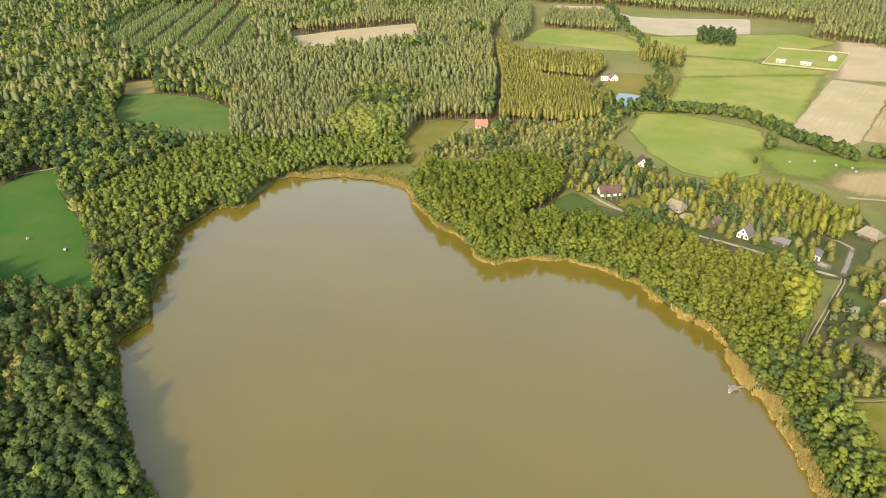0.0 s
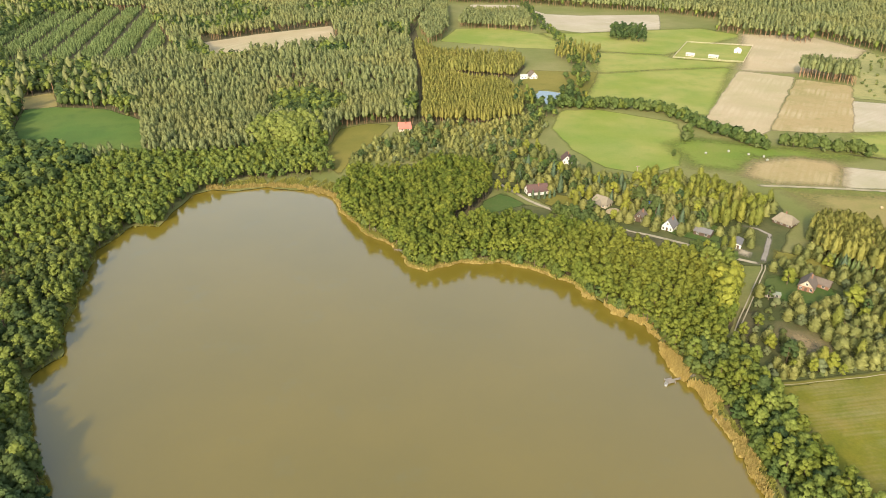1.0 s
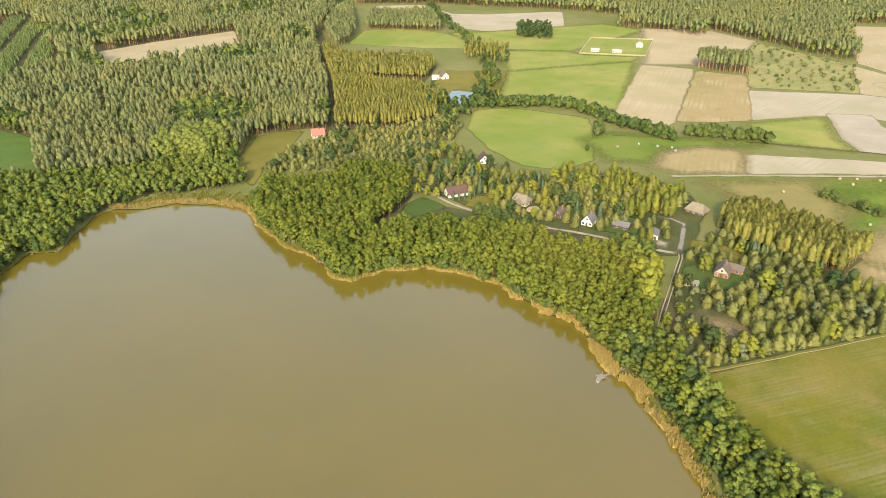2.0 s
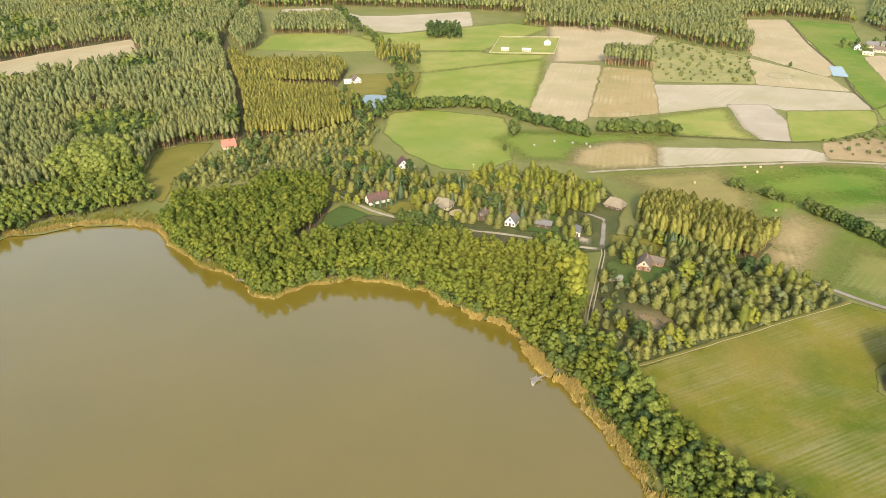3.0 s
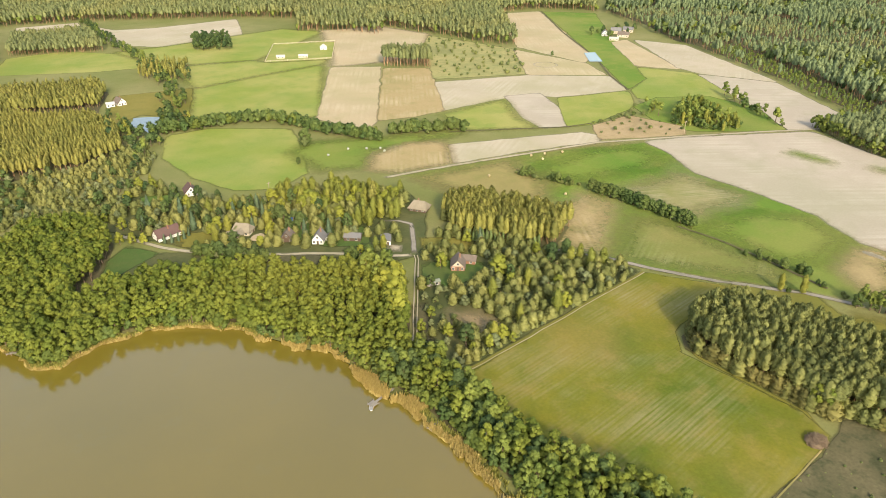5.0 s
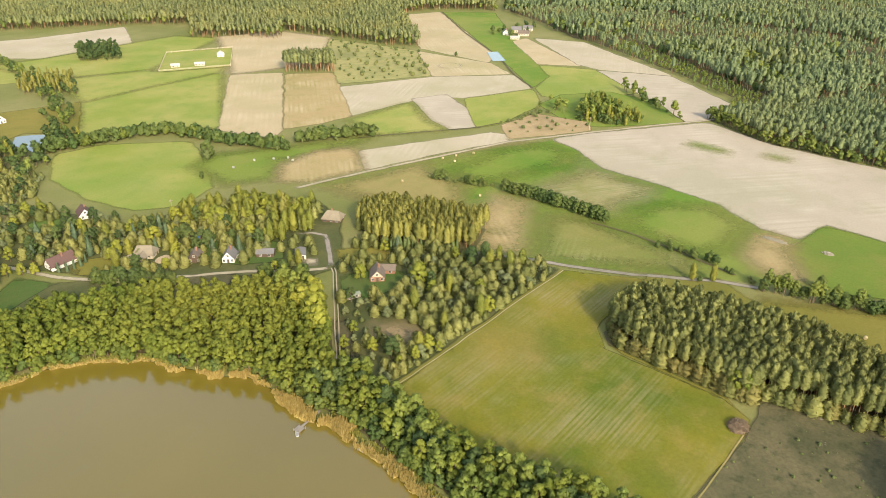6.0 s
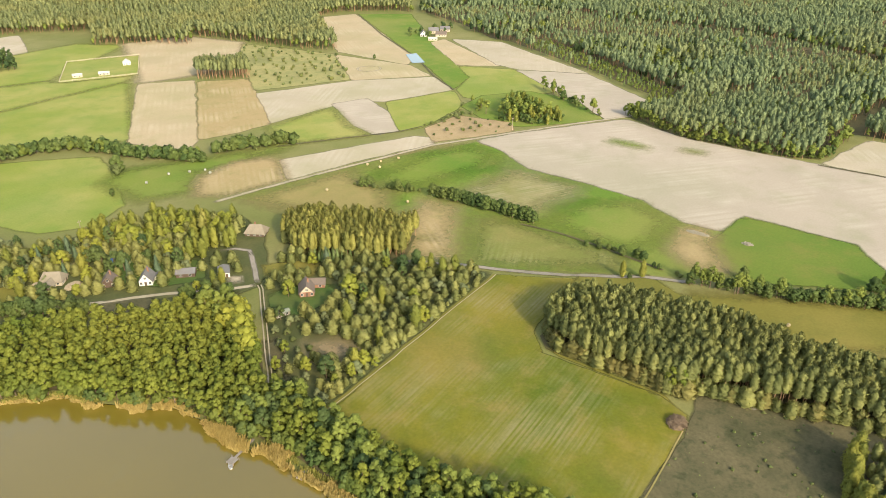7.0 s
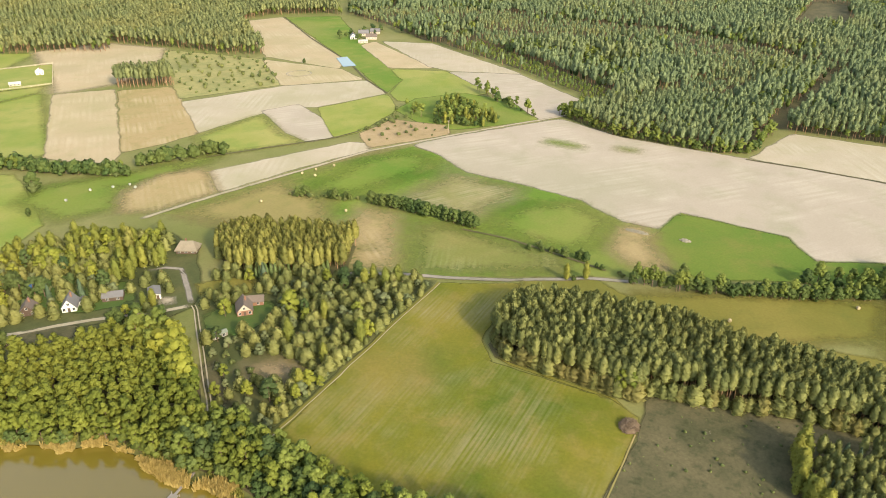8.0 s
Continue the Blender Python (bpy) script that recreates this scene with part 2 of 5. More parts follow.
M["green_roof"] = plain("grey_green_felt", (0.20, 0.22, 0.17), 0.85, 4.0, 0.4)
M["planks"] = plain("weathered_planks", (0.26, 0.23, 0.19), 0.9, 5.0, 0.5)
M["pole_wood"] = plain("grey_pole", (0.34, 0.27, 0.2), 0.9, 5.0, 0.4)
M["straw"] = plain("straw", (0.42, 0.34, 0.19), 0.95, 5.0, 0.5)
M["film"] = plain("white_bale_film", (0.30, 0.30, 0.25), 0.5, 3.0, 0.1)
M["sticks"] = plain("dead_branches", (0.17, 0.12, 0.075), 0.95, 2.0, 0.6)
M["rubble"] = plain("pale_rubble", (0.27, 0.24, 0.18), 0.95, 3.0, 0.4)
M["sand_pile"] = plain("tan_building_sand", (0.36, 0.29, 0.19), 0.95, 1.5, 0.5)
M["blue"] = plain("blue_plastic", (0.06, 0.17, 0.36), 0.4, 3.0, 0.1)
M["metal"] = plain("grey_sheet", (0.40, 0.40, 0.39), 0.5, 3.0, 0.2)


# ---- building helpers ----
from mathutils.geometry import delaunay_2d_cdt, tessellate_polygon


def part(name, bm, material, parent=None, label=""):
    """Links a bmesh as one mesh object under a thing or part."""
    me = bpy.data.meshes.new(name)
    bm.to_mesh(me)
    bm.free()
    me.materials.append(material)
    ob = new(name, me)
    ob.parent = parent
    return tagged(ob, label)


def thing(name, m, label, category, group="", kind=""):
    ob = new(name)
    ob.matrix_world = m
    return tagged(ob, label, category, group, kind)


def box(bm, x0, y0, z0, x1, y1, z1, m=None):
    v = [bm.verts.new((x, y, z)) for z in (z0, z1) for y in (y0, y1) for x in (x0, x1)]
    for f in ((0, 2, 3, 1), (4, 5, 7, 6), (0, 1, 5, 4), (2, 6, 7, 3), (0, 4, 6, 2), (1, 3, 7, 5)):
        bm.faces.new([v[k] for k in f])
    if m is not None:
        bmesh.ops.transform(bm, matrix=m, verts=v)
    return bm


def slab(a, b, c, d, thick):
    """A thick sheet with corners a, b, c, d, its thickness downwards."""
    bm = bmesh.new()
    low = [bm.verts.new(Vector(p) - Vector((0, 0, thick))) for p in (a, b, c, d)]
    top = [bm.verts.new(p) for p in (a, b, c, d)]
    bm.faces.new(top), bm.faces.new(low[::-1])
    for k in range(4):
        bm.faces.new((low[k], low[(k + 1) % 4], top[(k + 1) % 4], top[k]))
    bmesh.ops.recalc_face_normals(bm, faces=bm.faces)
    return bm


def fringe(outline, step=5.0, wild=0.9, closed=True):
    """An outline with points every few metres, set off a little as a mower or plough leaves it."""
    out, n = [], len(outline)
    for k in range(n if closed else n - 1):
        a, b = Vector((*outline[k], 0)), Vector((*outline[(k + 1) % n], 0))
        count = max(1, int((b - a).length / step))
        for j in range(count):
            p = a.lerp(b, j / count)
            off = noise.noise_vector(p * 0.09) * wild * 1.4 + noise.noise_vector(p * 0.4) * wild * 0.5
            out.append((p.x + off.x, p.y + off.y))
    if not closed:
        out.append(outline[-1])
    return out


def inside(points, ring):
    """Which of the points lie in the ring."""
    x, y = points[:, 0], points[:, 1]
    hit = np.zeros(len(points), bool)
    for (ax, ay), (bx, by) in zip(ring, ring[1:] + ring[:1]):
        if ay != by:
            hit ^= ((ay > y) != (by > y)) & (x < (bx - ax) * (y - ay) / (by - ay) + ax)
    return hit


def away(points, line, closed=False):
    """Distance of each point from a line."""
    best = np.full(len(points), 1e9)
    for a, b in zip(line, line[1:] + (line[:1] if closed else [])):
        a, b = np.array(a, float), np.array(b, float)
        k = np.clip(((points - a) @ (b - a)) / max((b - a) @ (b - a), 1e-9), 0, 1)
        best = np.minimum(best, np.hypot(*(points - a - k[:, None] * (b - a)).T))
    return best


def grown(ring, by):
    """The ring moved outwards."""
    area = sum(a[0] * b[1] - b[0] * a[1] for a, b in zip(ring, ring[1:] + ring[:1]))
    out = []
    for k in range(len(ring)):
        (ax, ay), (bx, by_), (px, py) = ring[k - 1], ring[(k + 1) % len(ring)], ring[k]
        d = Vector((bx - ax, by_ - ay)).normalized() * (by if area > 0 else -by)
        out.append((px + d.y, py - d.x))
    return out


def sheet(name, outline, z, material, label, category, holes=(), soft=0.0):
    """A level piece of ground. soft: metres over which it thins out towards its rim."""
    me = bpy.data.meshes.new(name)
    if soft > 0:
        (x0, y0), (x1, y1) = np.min(outline, 0), np.max(outline, 0)
        step = max(soft * 1.2, 8.0)
        gx, gy = np.meshgrid(np.arange(x0, x1, step), np.arange(y0, y1, step))
        p = np.stack([gx.ravel(), gy.ravel()], 1)
        p = p[inside(p, outline)]
        p = [p[away(p, outline, True) > soft * 1.3]]
        for share in (0.33, 0.66, 1.0):
            ring = np.array(grown(outline, -soft * share))
            ring = ring[inside(ring, outline)]
            p.append(ring[away(ring, outline, True) > soft * share * 0.85])
        p = np.concatenate(p)
        loop = [Vector(c) for c in outline]
        got = delaunay_2d_cdt(loop + [Vector(c) for c in p], [], [list(range(len(loop)))], 1, 0.01)
        verts, faces = got[0], got[2]
        me.from_pydata([(v.x, v.y, z) for v in verts], [], [tuple(f) for f in faces])
        away_rim = away(np.array([(v.x, v.y) for v in verts]), outline, True)
        rim = np.clip(away_rim / soft, 0, 1)
    else:
        loops = [[Vector((x, y, z)) for x, y in ring] for ring in (outline, *holes)]
        flat = [v for ring in loops for v in ring]
        me.from_pydata([tuple(v) for v in flat], [], [tuple(t) for t in tessellate_polygon(loops)])
        rim = np.ones(len(flat))
    bm = bmesh.new()
    bm.from_mesh(me)
    for f in bm.faces:
        f.normal_update()
        if f.normal.z < 0:
            f.normal_flip()
    bm.to_mesh(me)
    bm.free()
    me.attributes.new("rim", "FLOAT", "POINT").data.foreach_set("value", rim.astype(np.float32))
    me.materials.append(material)
    return tagged(new(name, me), label, category, kind="structure")


def ribbon(line, width):
    """Outline of a track along a line."""
    pts = [Vector((*p, 0)) for p in fringe(line, 6.0, 0.35, False)]
    left, right = [], []
    for k, p in enumerate(pts):
        d = (pts[min(k + 1, len(pts) - 1)] - pts[max(k - 1, 0)]).normalized()
        s = Vector((-d.y, d.x, 0)) * width / 2
        left.append((p.x + s.x, p.y + s.y)), right.append((p.x - s.x, p.y - s.y))
    return left + right[::-1]


# ---- the lake and the ground ----
SHORE_W = [(-62, 105), (-77, 141), (-88, 152), (-96, 164), (-107, 185), (-115, 203), (-119, 217), (-113, 227), (-119, 248), (-120, 264), (-123, 288), (-127, 312), (-119, 332), (-117, 338), (-105, 335), (-102, 350), (-97, 373), (-86, 381), (-72, 377), (-57, 382), (-43, 376), (-30, 374), (-20, 363)]
SHORE_E = [(-15, 344), (-6, 322), (4, 310), (12, 299), (16, 283), (24, 276), (37, 282), (55, 280), (69, 273), (81, 261), (87, 250), (95, 233), (103, 223), (104, 208), (102, 196), (107, 183), (105, 170), (106, 155), (105, 142), (105, 128)]
SHORE_S = [(106, 90), (112, 30), (100, -60), (60, -120), (-10, -140), (-70, -90), (-78, -10), (-58, 60)]
LAKE = SHORE_W + SHORE_E + SHORE_S
lake_edge = fringe(LAKE, 3.0, 1.3)
ground = sheet("ground", [(-4500, -4500), (4500, -4500), (4500, 4500), (-4500, 4500)], 0, M["ground"], "rough dry grassland round the lake and fields", "ground", [lake_edge])
bm = bmesh.new()
top = [bm.verts.new((x, y, 0)) for x, y in lake_edge]
foot = [bm.verts.new((x + 0.0, y, -0.8)) for x, y in lake_edge]
for k in range(len(top)):
    bm.faces.new((top[k], foot[k], foot[(k + 1) % len(foot)], top[(k + 1) % len(top)]))
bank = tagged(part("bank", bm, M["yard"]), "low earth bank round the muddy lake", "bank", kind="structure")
water = sheet("water", lake_edge, -0.25, M["water"], "calm muddy brown lake water", "lake")

# ---- fields, meadows and tracks: name, material, outline, label ----
laid = []


def field(kind_name, mat, outline, label, soft=8.0):
    laid.append(outline)
    soft *= 0.3 if soft < 13 else 1.0
    return sheet(kind_name, grown(fringe(outline, 5.0, 0.9), min(soft * 0.6, 8.0)), 0.04 + 0.004 * len(laid), M[mat], label, kind_name, soft=soft)


field("meadow", "deep", [(-246, 365), (-240, 388), (-225, 391), (-209, 357), (-185, 324), (-166, 296), (-150, 268), (-142, 246), (-172, 243), (-205, 268), (-290, 300), (-310, 370)], "lush dark green meadow enclosed by forest")
field("meadow", "glade", [(-254, 557), (-231, 561), (-194, 551), (-160, 520), (-136, 436), (-166, 436), (-218, 456), (-240, 500)], "green forest glade with a darker hollow")
field("field", "dry", [(-275, 585), (-251, 605), (-231, 561), (-254, 557)], "bare sandy corner beside the forest glade")
field("field", "tan", [(-172, 799), (-120, 842), (-35, 890), (-24, 770), (-83, 728), (-140, 700)], "bare sandy strip of felled pine forest")
field("meadow", "olive", [(-28, 432), (-18, 483), (2, 494), (18, 490), (6, 458), (-9, 432), (-17, 394)], "dry grassy glade behind the lake wood")
field("meadow", "yellow", [(84, 783), (111, 855), (164, 856), (214, 796), (218, 724), (162, 740)], "pale green pasture among woods")
field("field", "sand_b", [(134, 959), (156, 1040), (223, 1030), (210, 952)], "small pale field behind a grove")
field("field", "sand_b", [(228, 994), (217, 854), (249, 815), (348, 825), (388, 930), (284, 932), (243, 948)], "long pale sandy field among woods")
field("meadow", "yellow", [(200, 820), (222, 720), (300, 690), (430, 780), (400, 830), (345, 826), (250, 815)], "thin yellow-green pasture", 16)
field("meadow", "yellow", [(146, 513), (176, 509), (220, 472), (213, 450), (186, 389), (161, 378), (140, 391), (130, 425), (128, 469)], "bright yellow-green meadow with faint ground mist", 12)
field("meadow", "yellow", [(174, 540), (209, 622), (270, 630), (339, 633), (250, 483), (225, 510)], "yellow-green meadow beside ploughed land", 14)
field("meadow", "yellow", [(209, 622), (225, 715), (300, 690), (300, 676), (359, 650), (339, 633), (270, 630)], "yellow-green pasture below the fenced lot", 16)
field("meadow", "green", [(192, 430), (215, 442), (258, 420), (312, 396), (296, 385), (232, 392), (226, 368), (190, 385)], "bright green meadow below a hedgerow", 22)
field("field", "sand_b", [(283, 376), (325, 358), (371, 338), (375, 326), (368, 316), (311, 335), (263, 346)], "pale harrowed field beside the sandy road")
field("field", "stubble", [(233, 390), (265, 396), (287, 382), (263, 347), (226, 356), (216, 370)], "golden stubble with faint drill rows", 16)
field("field", "sand_b", [(377, 513), (460, 478), (514, 428), (487, 388), (424, 411), (410, 433), (329, 439)], "pale bare field among meadows")
field("field", "sand", [(395, 440), (424, 428), (405, 389), (375, 354), (356, 360), (364, 388)], "pale curved strip of bare soil")
field("meadow", "yellow", [(325, 436), (390, 434), (362, 388), (356, 361), (335, 374), (300, 398)], "yellow-green meadow between pale fields", 18)
field("meadow", "yellow", [(424, 409), (486, 386), (450, 352), (388, 345), (372, 352), (405, 389)], "yellow-green grass beside the scrub")
field("field", "tan", [(246, 482), (340, 618), (378, 590), (276, 448), (262, 437), (250, 455)], "tan ploughed field with worn tracks")
field("field", "stubble", [(277, 448), (376, 584), (410, 556), (331, 438), (306, 440)], "golden-brown striped stubble field")
field("field", "tan", [(340, 618), (388, 605), (440, 610), (515, 690), (500, 770), (430, 790), (360, 650)], "tan stubble behind the fenced lot", 16)
field("meadow", "scrub", [(509, 686), (523, 611), (530, 565), (463, 481), (385, 520), (415, 562), (440, 610)], "rough heath dotted with low scrub", 12)
field("field", "tan", [(529, 567), (532, 529), (537, 474), (515, 432), (460, 479)], "tan strip of dry ground with a turning ring")
field("field", "tan", [(676, 746), (730, 724), (566, 492), (536, 477), (540, 573)], "long tan ploughed field by the pond")
field("meadow", "green", [(732, 721), (775, 665), (656, 540), (532, 403), (487, 388), (562, 484)], "green strip of meadow leading to the farm")
field("field", "tan", [(636, 526), (662, 526), (585, 402), (564, 439)], "tan ploughed field below the farm")
field("field", "sand_b", [(666, 520), (685, 466), (608, 321), (583, 382), (588, 409)], "pale sandy field along the forest")
field("meadow", "yellow", [(561, 436), (581, 386), (533, 314), (484, 344), (471, 366), (489, 386), (532, 403)], "yellow-green meadow behind the copse", 12)
field("field", "sand", [(580, 383), (606, 323), (542, 227), (483, 247), (517, 291)], "pale sandy field reaching the forest edge")
field("meadow", "green", [(450, 354), (425, 310), (432, 289), (483, 249), (520, 291), (522, 334), (486, 359)], "rough green ground round a copse")
field("field", "heath", [(389, 343), (429, 342), (437, 301), (421, 288), (367, 319)], "pinkish cleared heath beside the road")
field("field", "sand", [(388, 298), (416, 286), (495, 237), (476, 184), (476, 114), (474, 26), (468, -140), (360, -160), (372, -28), (362, 22), (346, 50), (368, 65), (370, 118), (344, 121), (343, 141), (358, 168), (362, 200), (363, 242), (380, 272)], "broad pale bare field with faint weedy streaks", 12)
field("field", "sand_b", [(477, 102), (546, 86), (548, 28), (544, -140), (472, -140), (476, 26)], "pale bare field beyond a dark ditch")
field("meadow", "clover", [(368, 118), (368, 65), (346, 50), (362, 22), (340, 15), (318, 62), (297, 101), (326, 123)], "fresh green meadow jutting into the pale field", 12)
field("field", "stubble", [(308, 138), (342, 142), (343, 122), (327, 120), (300, 100), (297, 121)], "tan stubble patch beside a hedgerow", 20)
field("meadow", "green", [(297, 203), (340, 197), (358, 170), (343, 142), (308, 138), (290, 150)], "smooth green hollow with mown curves", 26)
field("meadow", "swath", [(297, 262), (349, 257), (376, 269), (363, 242), (362, 200), (340, 196), (298, 203)], "mown meadow with pale bare swaths", 30)
field("meadow", "dry", [(226, 350), (262, 342), (311, 331), (365, 312), (380, 296), (330, 318), (295, 318), (290, 285), (263, 261), (232, 283)], "brown-green dry pasture along the road", 26)
field("meadow", "green", [(297, 316), (350, 316), (386, 297), (376, 267), (349, 257), (322, 267), (294, 272), (286, 300)], "fresh green meadow below the road", 30)
field("field", "stubble", [(263, 263), (292, 270), (297, 238), (286, 236), (237, 204), (224, 231)], "tan mown strip beside the pine wood", 26)
field("meadow", "striped", [(288, 236), (296, 213), (292, 149), (278, 139), (237, 204)], "green meadow with rows of mown swaths", 24)
field("meadow", "olive", [(272, 119), (304, 58), (322, 22), (292, 22), (268, 52), (250, 90)], "olive hay meadow with round bales", 14)
field("meadow", "olive", [(324, 22), (338, -10), (340, -80), (255, -80), (262, 22), (292, 22)], "olive grass beyond the hay meadow", 20)
field("meadow", "mown", [(240, 188), (259, 157), (248, 157), (211, 152), (201, 142), (203, 98), (199, 88), (191, 86), (161, 86), (124, 88), (114, 130), (119, 172), (127, 182)], "mown hay meadow with pale streaks between woods", 5)
field("meadow", "olive", [(262, 158), (279, 134), (272, 117), (262, 80), (270, 50), (275, 20), (272, -60), (250, -60), (250, 20), (248, 52), (249, 90), (249, 110), (242, 140), (228, 153)], "grass between the pine wood and the field road", 10)
field("meadow", "dull", [(192, 85), (212, 89), (218, 63), (226, 42), (230, 10), (200, 0), (150, 0), (133, 86), (161, 86)], "dull brown-green cleared ground", 5)
field("meadow", "lawn", [(47, 322), (60, 349), (72, 360), (82, 339), (64, 333)], "small dark green meadow behind the lake wood")
field("meadow", "verge", [(-98, 138), (-99, 148), (-92, 152), (-82, 148), (-76, 139)], "small olive glade on the lake shore")
# the yard sheets hold tree shade in their dark turf colour
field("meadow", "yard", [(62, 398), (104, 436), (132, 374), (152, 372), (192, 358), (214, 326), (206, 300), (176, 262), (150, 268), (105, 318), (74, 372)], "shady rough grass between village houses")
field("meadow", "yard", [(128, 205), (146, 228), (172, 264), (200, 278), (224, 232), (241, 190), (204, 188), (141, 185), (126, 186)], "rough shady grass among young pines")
field("meadow", "lawn", [(160, 244), (170, 256), (182, 251), (192, 238), (182, 230), (165, 232)], "green garden lawn round the brick house")
field("meadow", "lawn", [(130, 322), (150, 345), (162, 330), (172, 300), (160, 286), (146, 297)], "shady green gardens between houses")
field("meadow", "yard", [(105, 318), (125, 300), (150, 280), (165, 268), (160, 262), (140, 278), (112, 306)], "shade-dark grass along the village lane")
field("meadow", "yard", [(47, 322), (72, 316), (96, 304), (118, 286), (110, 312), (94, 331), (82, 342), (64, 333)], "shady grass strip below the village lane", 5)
field("meadow", "heath", [(146, 213), (150, 198), (158, 194), (166, 200), (162, 217), (154, 218)], "brown patch of bare ground among young pines", 24)
field("meadow", "dull", [(128, 205), (137, 219), (146, 232), (152, 230), (142, 215), (136, 203)], "worn dark grass at the end of the track")
field("field", "lane", [(163, 276), (168, 283), (174, 276), (169, 270)], "bare sandy yard beside the white garage")
field("field", "yard", [(4, 400), (17, 408), (38, 408), (30, 385), (9, 386)], "open dry hollow among lake woods")
field("meadow", "olive", [(120, 560), (150, 640), (210, 625), (175, 545), (150, 572)], "pale grass round the house by the pond")
field("meadow", "yellow", [(300, 676), (347, 749), (408, 722), (359, 648)], "fenced grassy lot")
field("field", "dull", [(114, 303), (121, 306), (141, 292), (137, 284), (124, 290)], "bare grey ground between the lane and the alder wood", 4)
field("meadow", "olive", [(89, 344), (96, 355), (107, 350), (109, 338), (100, 331)], "open grassy slope beside the maroon-roofed house", 5)
field("field", "olive", [(179, 267), (184, 278), (201, 264), (201, 256), (192, 251.5), (183, 259)], "dry brownish grass behind the brick house", 9)
field("meadow", "glade", [(92, 400), (98, 416), (112, 406), (112, 396), (102, 396)], "small green clearing among village trees", 5)
field("field", "dull", [(1001, 143), (1042, 78), (1249, 98), (1254, 144)], "distant purple-brown bare field in the forest")

ways = []


def track(kind_name, mat, line, width, label):
    ways.append((line, width))
    return sheet(kind_name, ribbon(line, width), 0.34 + 0.005 * len(ways), M[mat], label, kind_name, soft=width * 0.3 if width > 2 else 0.0)


field("meadow", "yellow", [(446, 232), (448, 214), (446, 198), (438, 197), (436, 214), (438, 230)], "faint weedy patch on the pale field", 20)
field("meadow", "yellow", [(455, 183), (458, 164), (450, 163), (448, 182)], "faint weedy patch on the pale field", 19)
track("road", "lane", [(215, 354), (260, 344), (300, 333), (362, 316), (419, 286), (460, 263), (504, 237), (545, 221)], 4.0, "pale sandy road between fields")
track("road", "grey_road", [(222, 234), (239, 204), (247, 185), (258, 163), (277, 134), (286, 112)], 3.6, "grey field road between meadows")
track("road", "grey_road", [(178, 306), (188, 300), (191, 293), (172, 265)], 3.2, "grey gravel lane through the village")
track("track", "lane", [(172.4, 263.6), (170.5, 260.1), (151.5, 235.7), (134.7, 214.1), (128.5, 206.3)], 0.5, "sandy wheel rut of the shore track")
track("track", "lane", [(171.3, 264.5), (169.4, 261), (150.4, 236.6), (133.6, 215), (127.4, 207.2)], 0.5, "sandy wheel rut of the shore track")
track("road", "lane", [(71, 376), (84, 346), (97, 328), (107, 321), (124, 305), (144, 290), (159, 274), (168, 267), (172, 265)], 3.4, "sandy village lane along the lake wood")
track("track", "olive", [(240, 188), (203, 186.5), (166, 184.5), (141, 183.5), (124, 183)], 1.6, "dry grassy bank along the meadow edge")
track("track", "lane", [(240, 187.6), (203, 186.1), (166, 184.1), (141, 183.1), (124, 182.6)], 0.35, "narrow worn path along the meadow edge")
track("track", "olive", [(206, 146), (203, 136), (203.5, 98), (197, 88)], 2.2, "dry grassy verge along the pine wood")
track("track", "dry", [(190, 86), (176, 85.6), (161, 85), (140, 85)], 0.5, "worn pale path beside the clearing")
track("track", "lane", [(-248, 378), (-230, 391), (-222, 408), (-221, 425)], 3.0, "sandy forest track beside a meadow")
# both rides: the flanking trees' shade is painted in with the dark litter tone
track("track", "forest_floor", [(31, 474), (36, 484), (41, 530), (45, 570), (49, 640), (50, 712), (53, 795), (57, 835)], 3.4, "dark straight ride through pine forest")
track("track", "forest_floor", [(57, 835), (70, 900), (92, 985), (118, 1067)], 4.5, "dark ride along a forest edge")
track("track", "lane", [(502 + 11 * math.cos(0.37 * k), 496 + 11 * math.sin(0.37 * k)) for k in range(18)], 2.4, "pale turning ring worn into dry ground")
track("track", "dull", [(474, 103), (476, 60), (474, 26), (470, -140)], 1.6, "dark ditch between bare fields")
track("track", "dull", [(487, 387), (514, 428), (566, 490), (640, 600), (732, 722)], 1.8, "dark ditch along the green strip")
track("track", "dull", [(292, 206), (294, 185), (292, 160), (288, 130)], 1.4, "dark ditch through the meadow")
track("track", "dull", [(300, 396), (340, 372), (372, 352), (392, 346)], 1.6, "weedy ditch between fields")
sheet("water", fringe([(134, 549), (142, 568), (151, 564), (159, 558), (150, 537), (139, 521), (138, 536)], 3, 0.6), 0.44, M["pond"], "still pond reflecting the sky", "pond")
sheet("water", [(571, 508), (582, 503), (554, 470), (544, 478)], 0.45, M["sky_pale_pond"], "pale rectangular pond in a field", "pond")


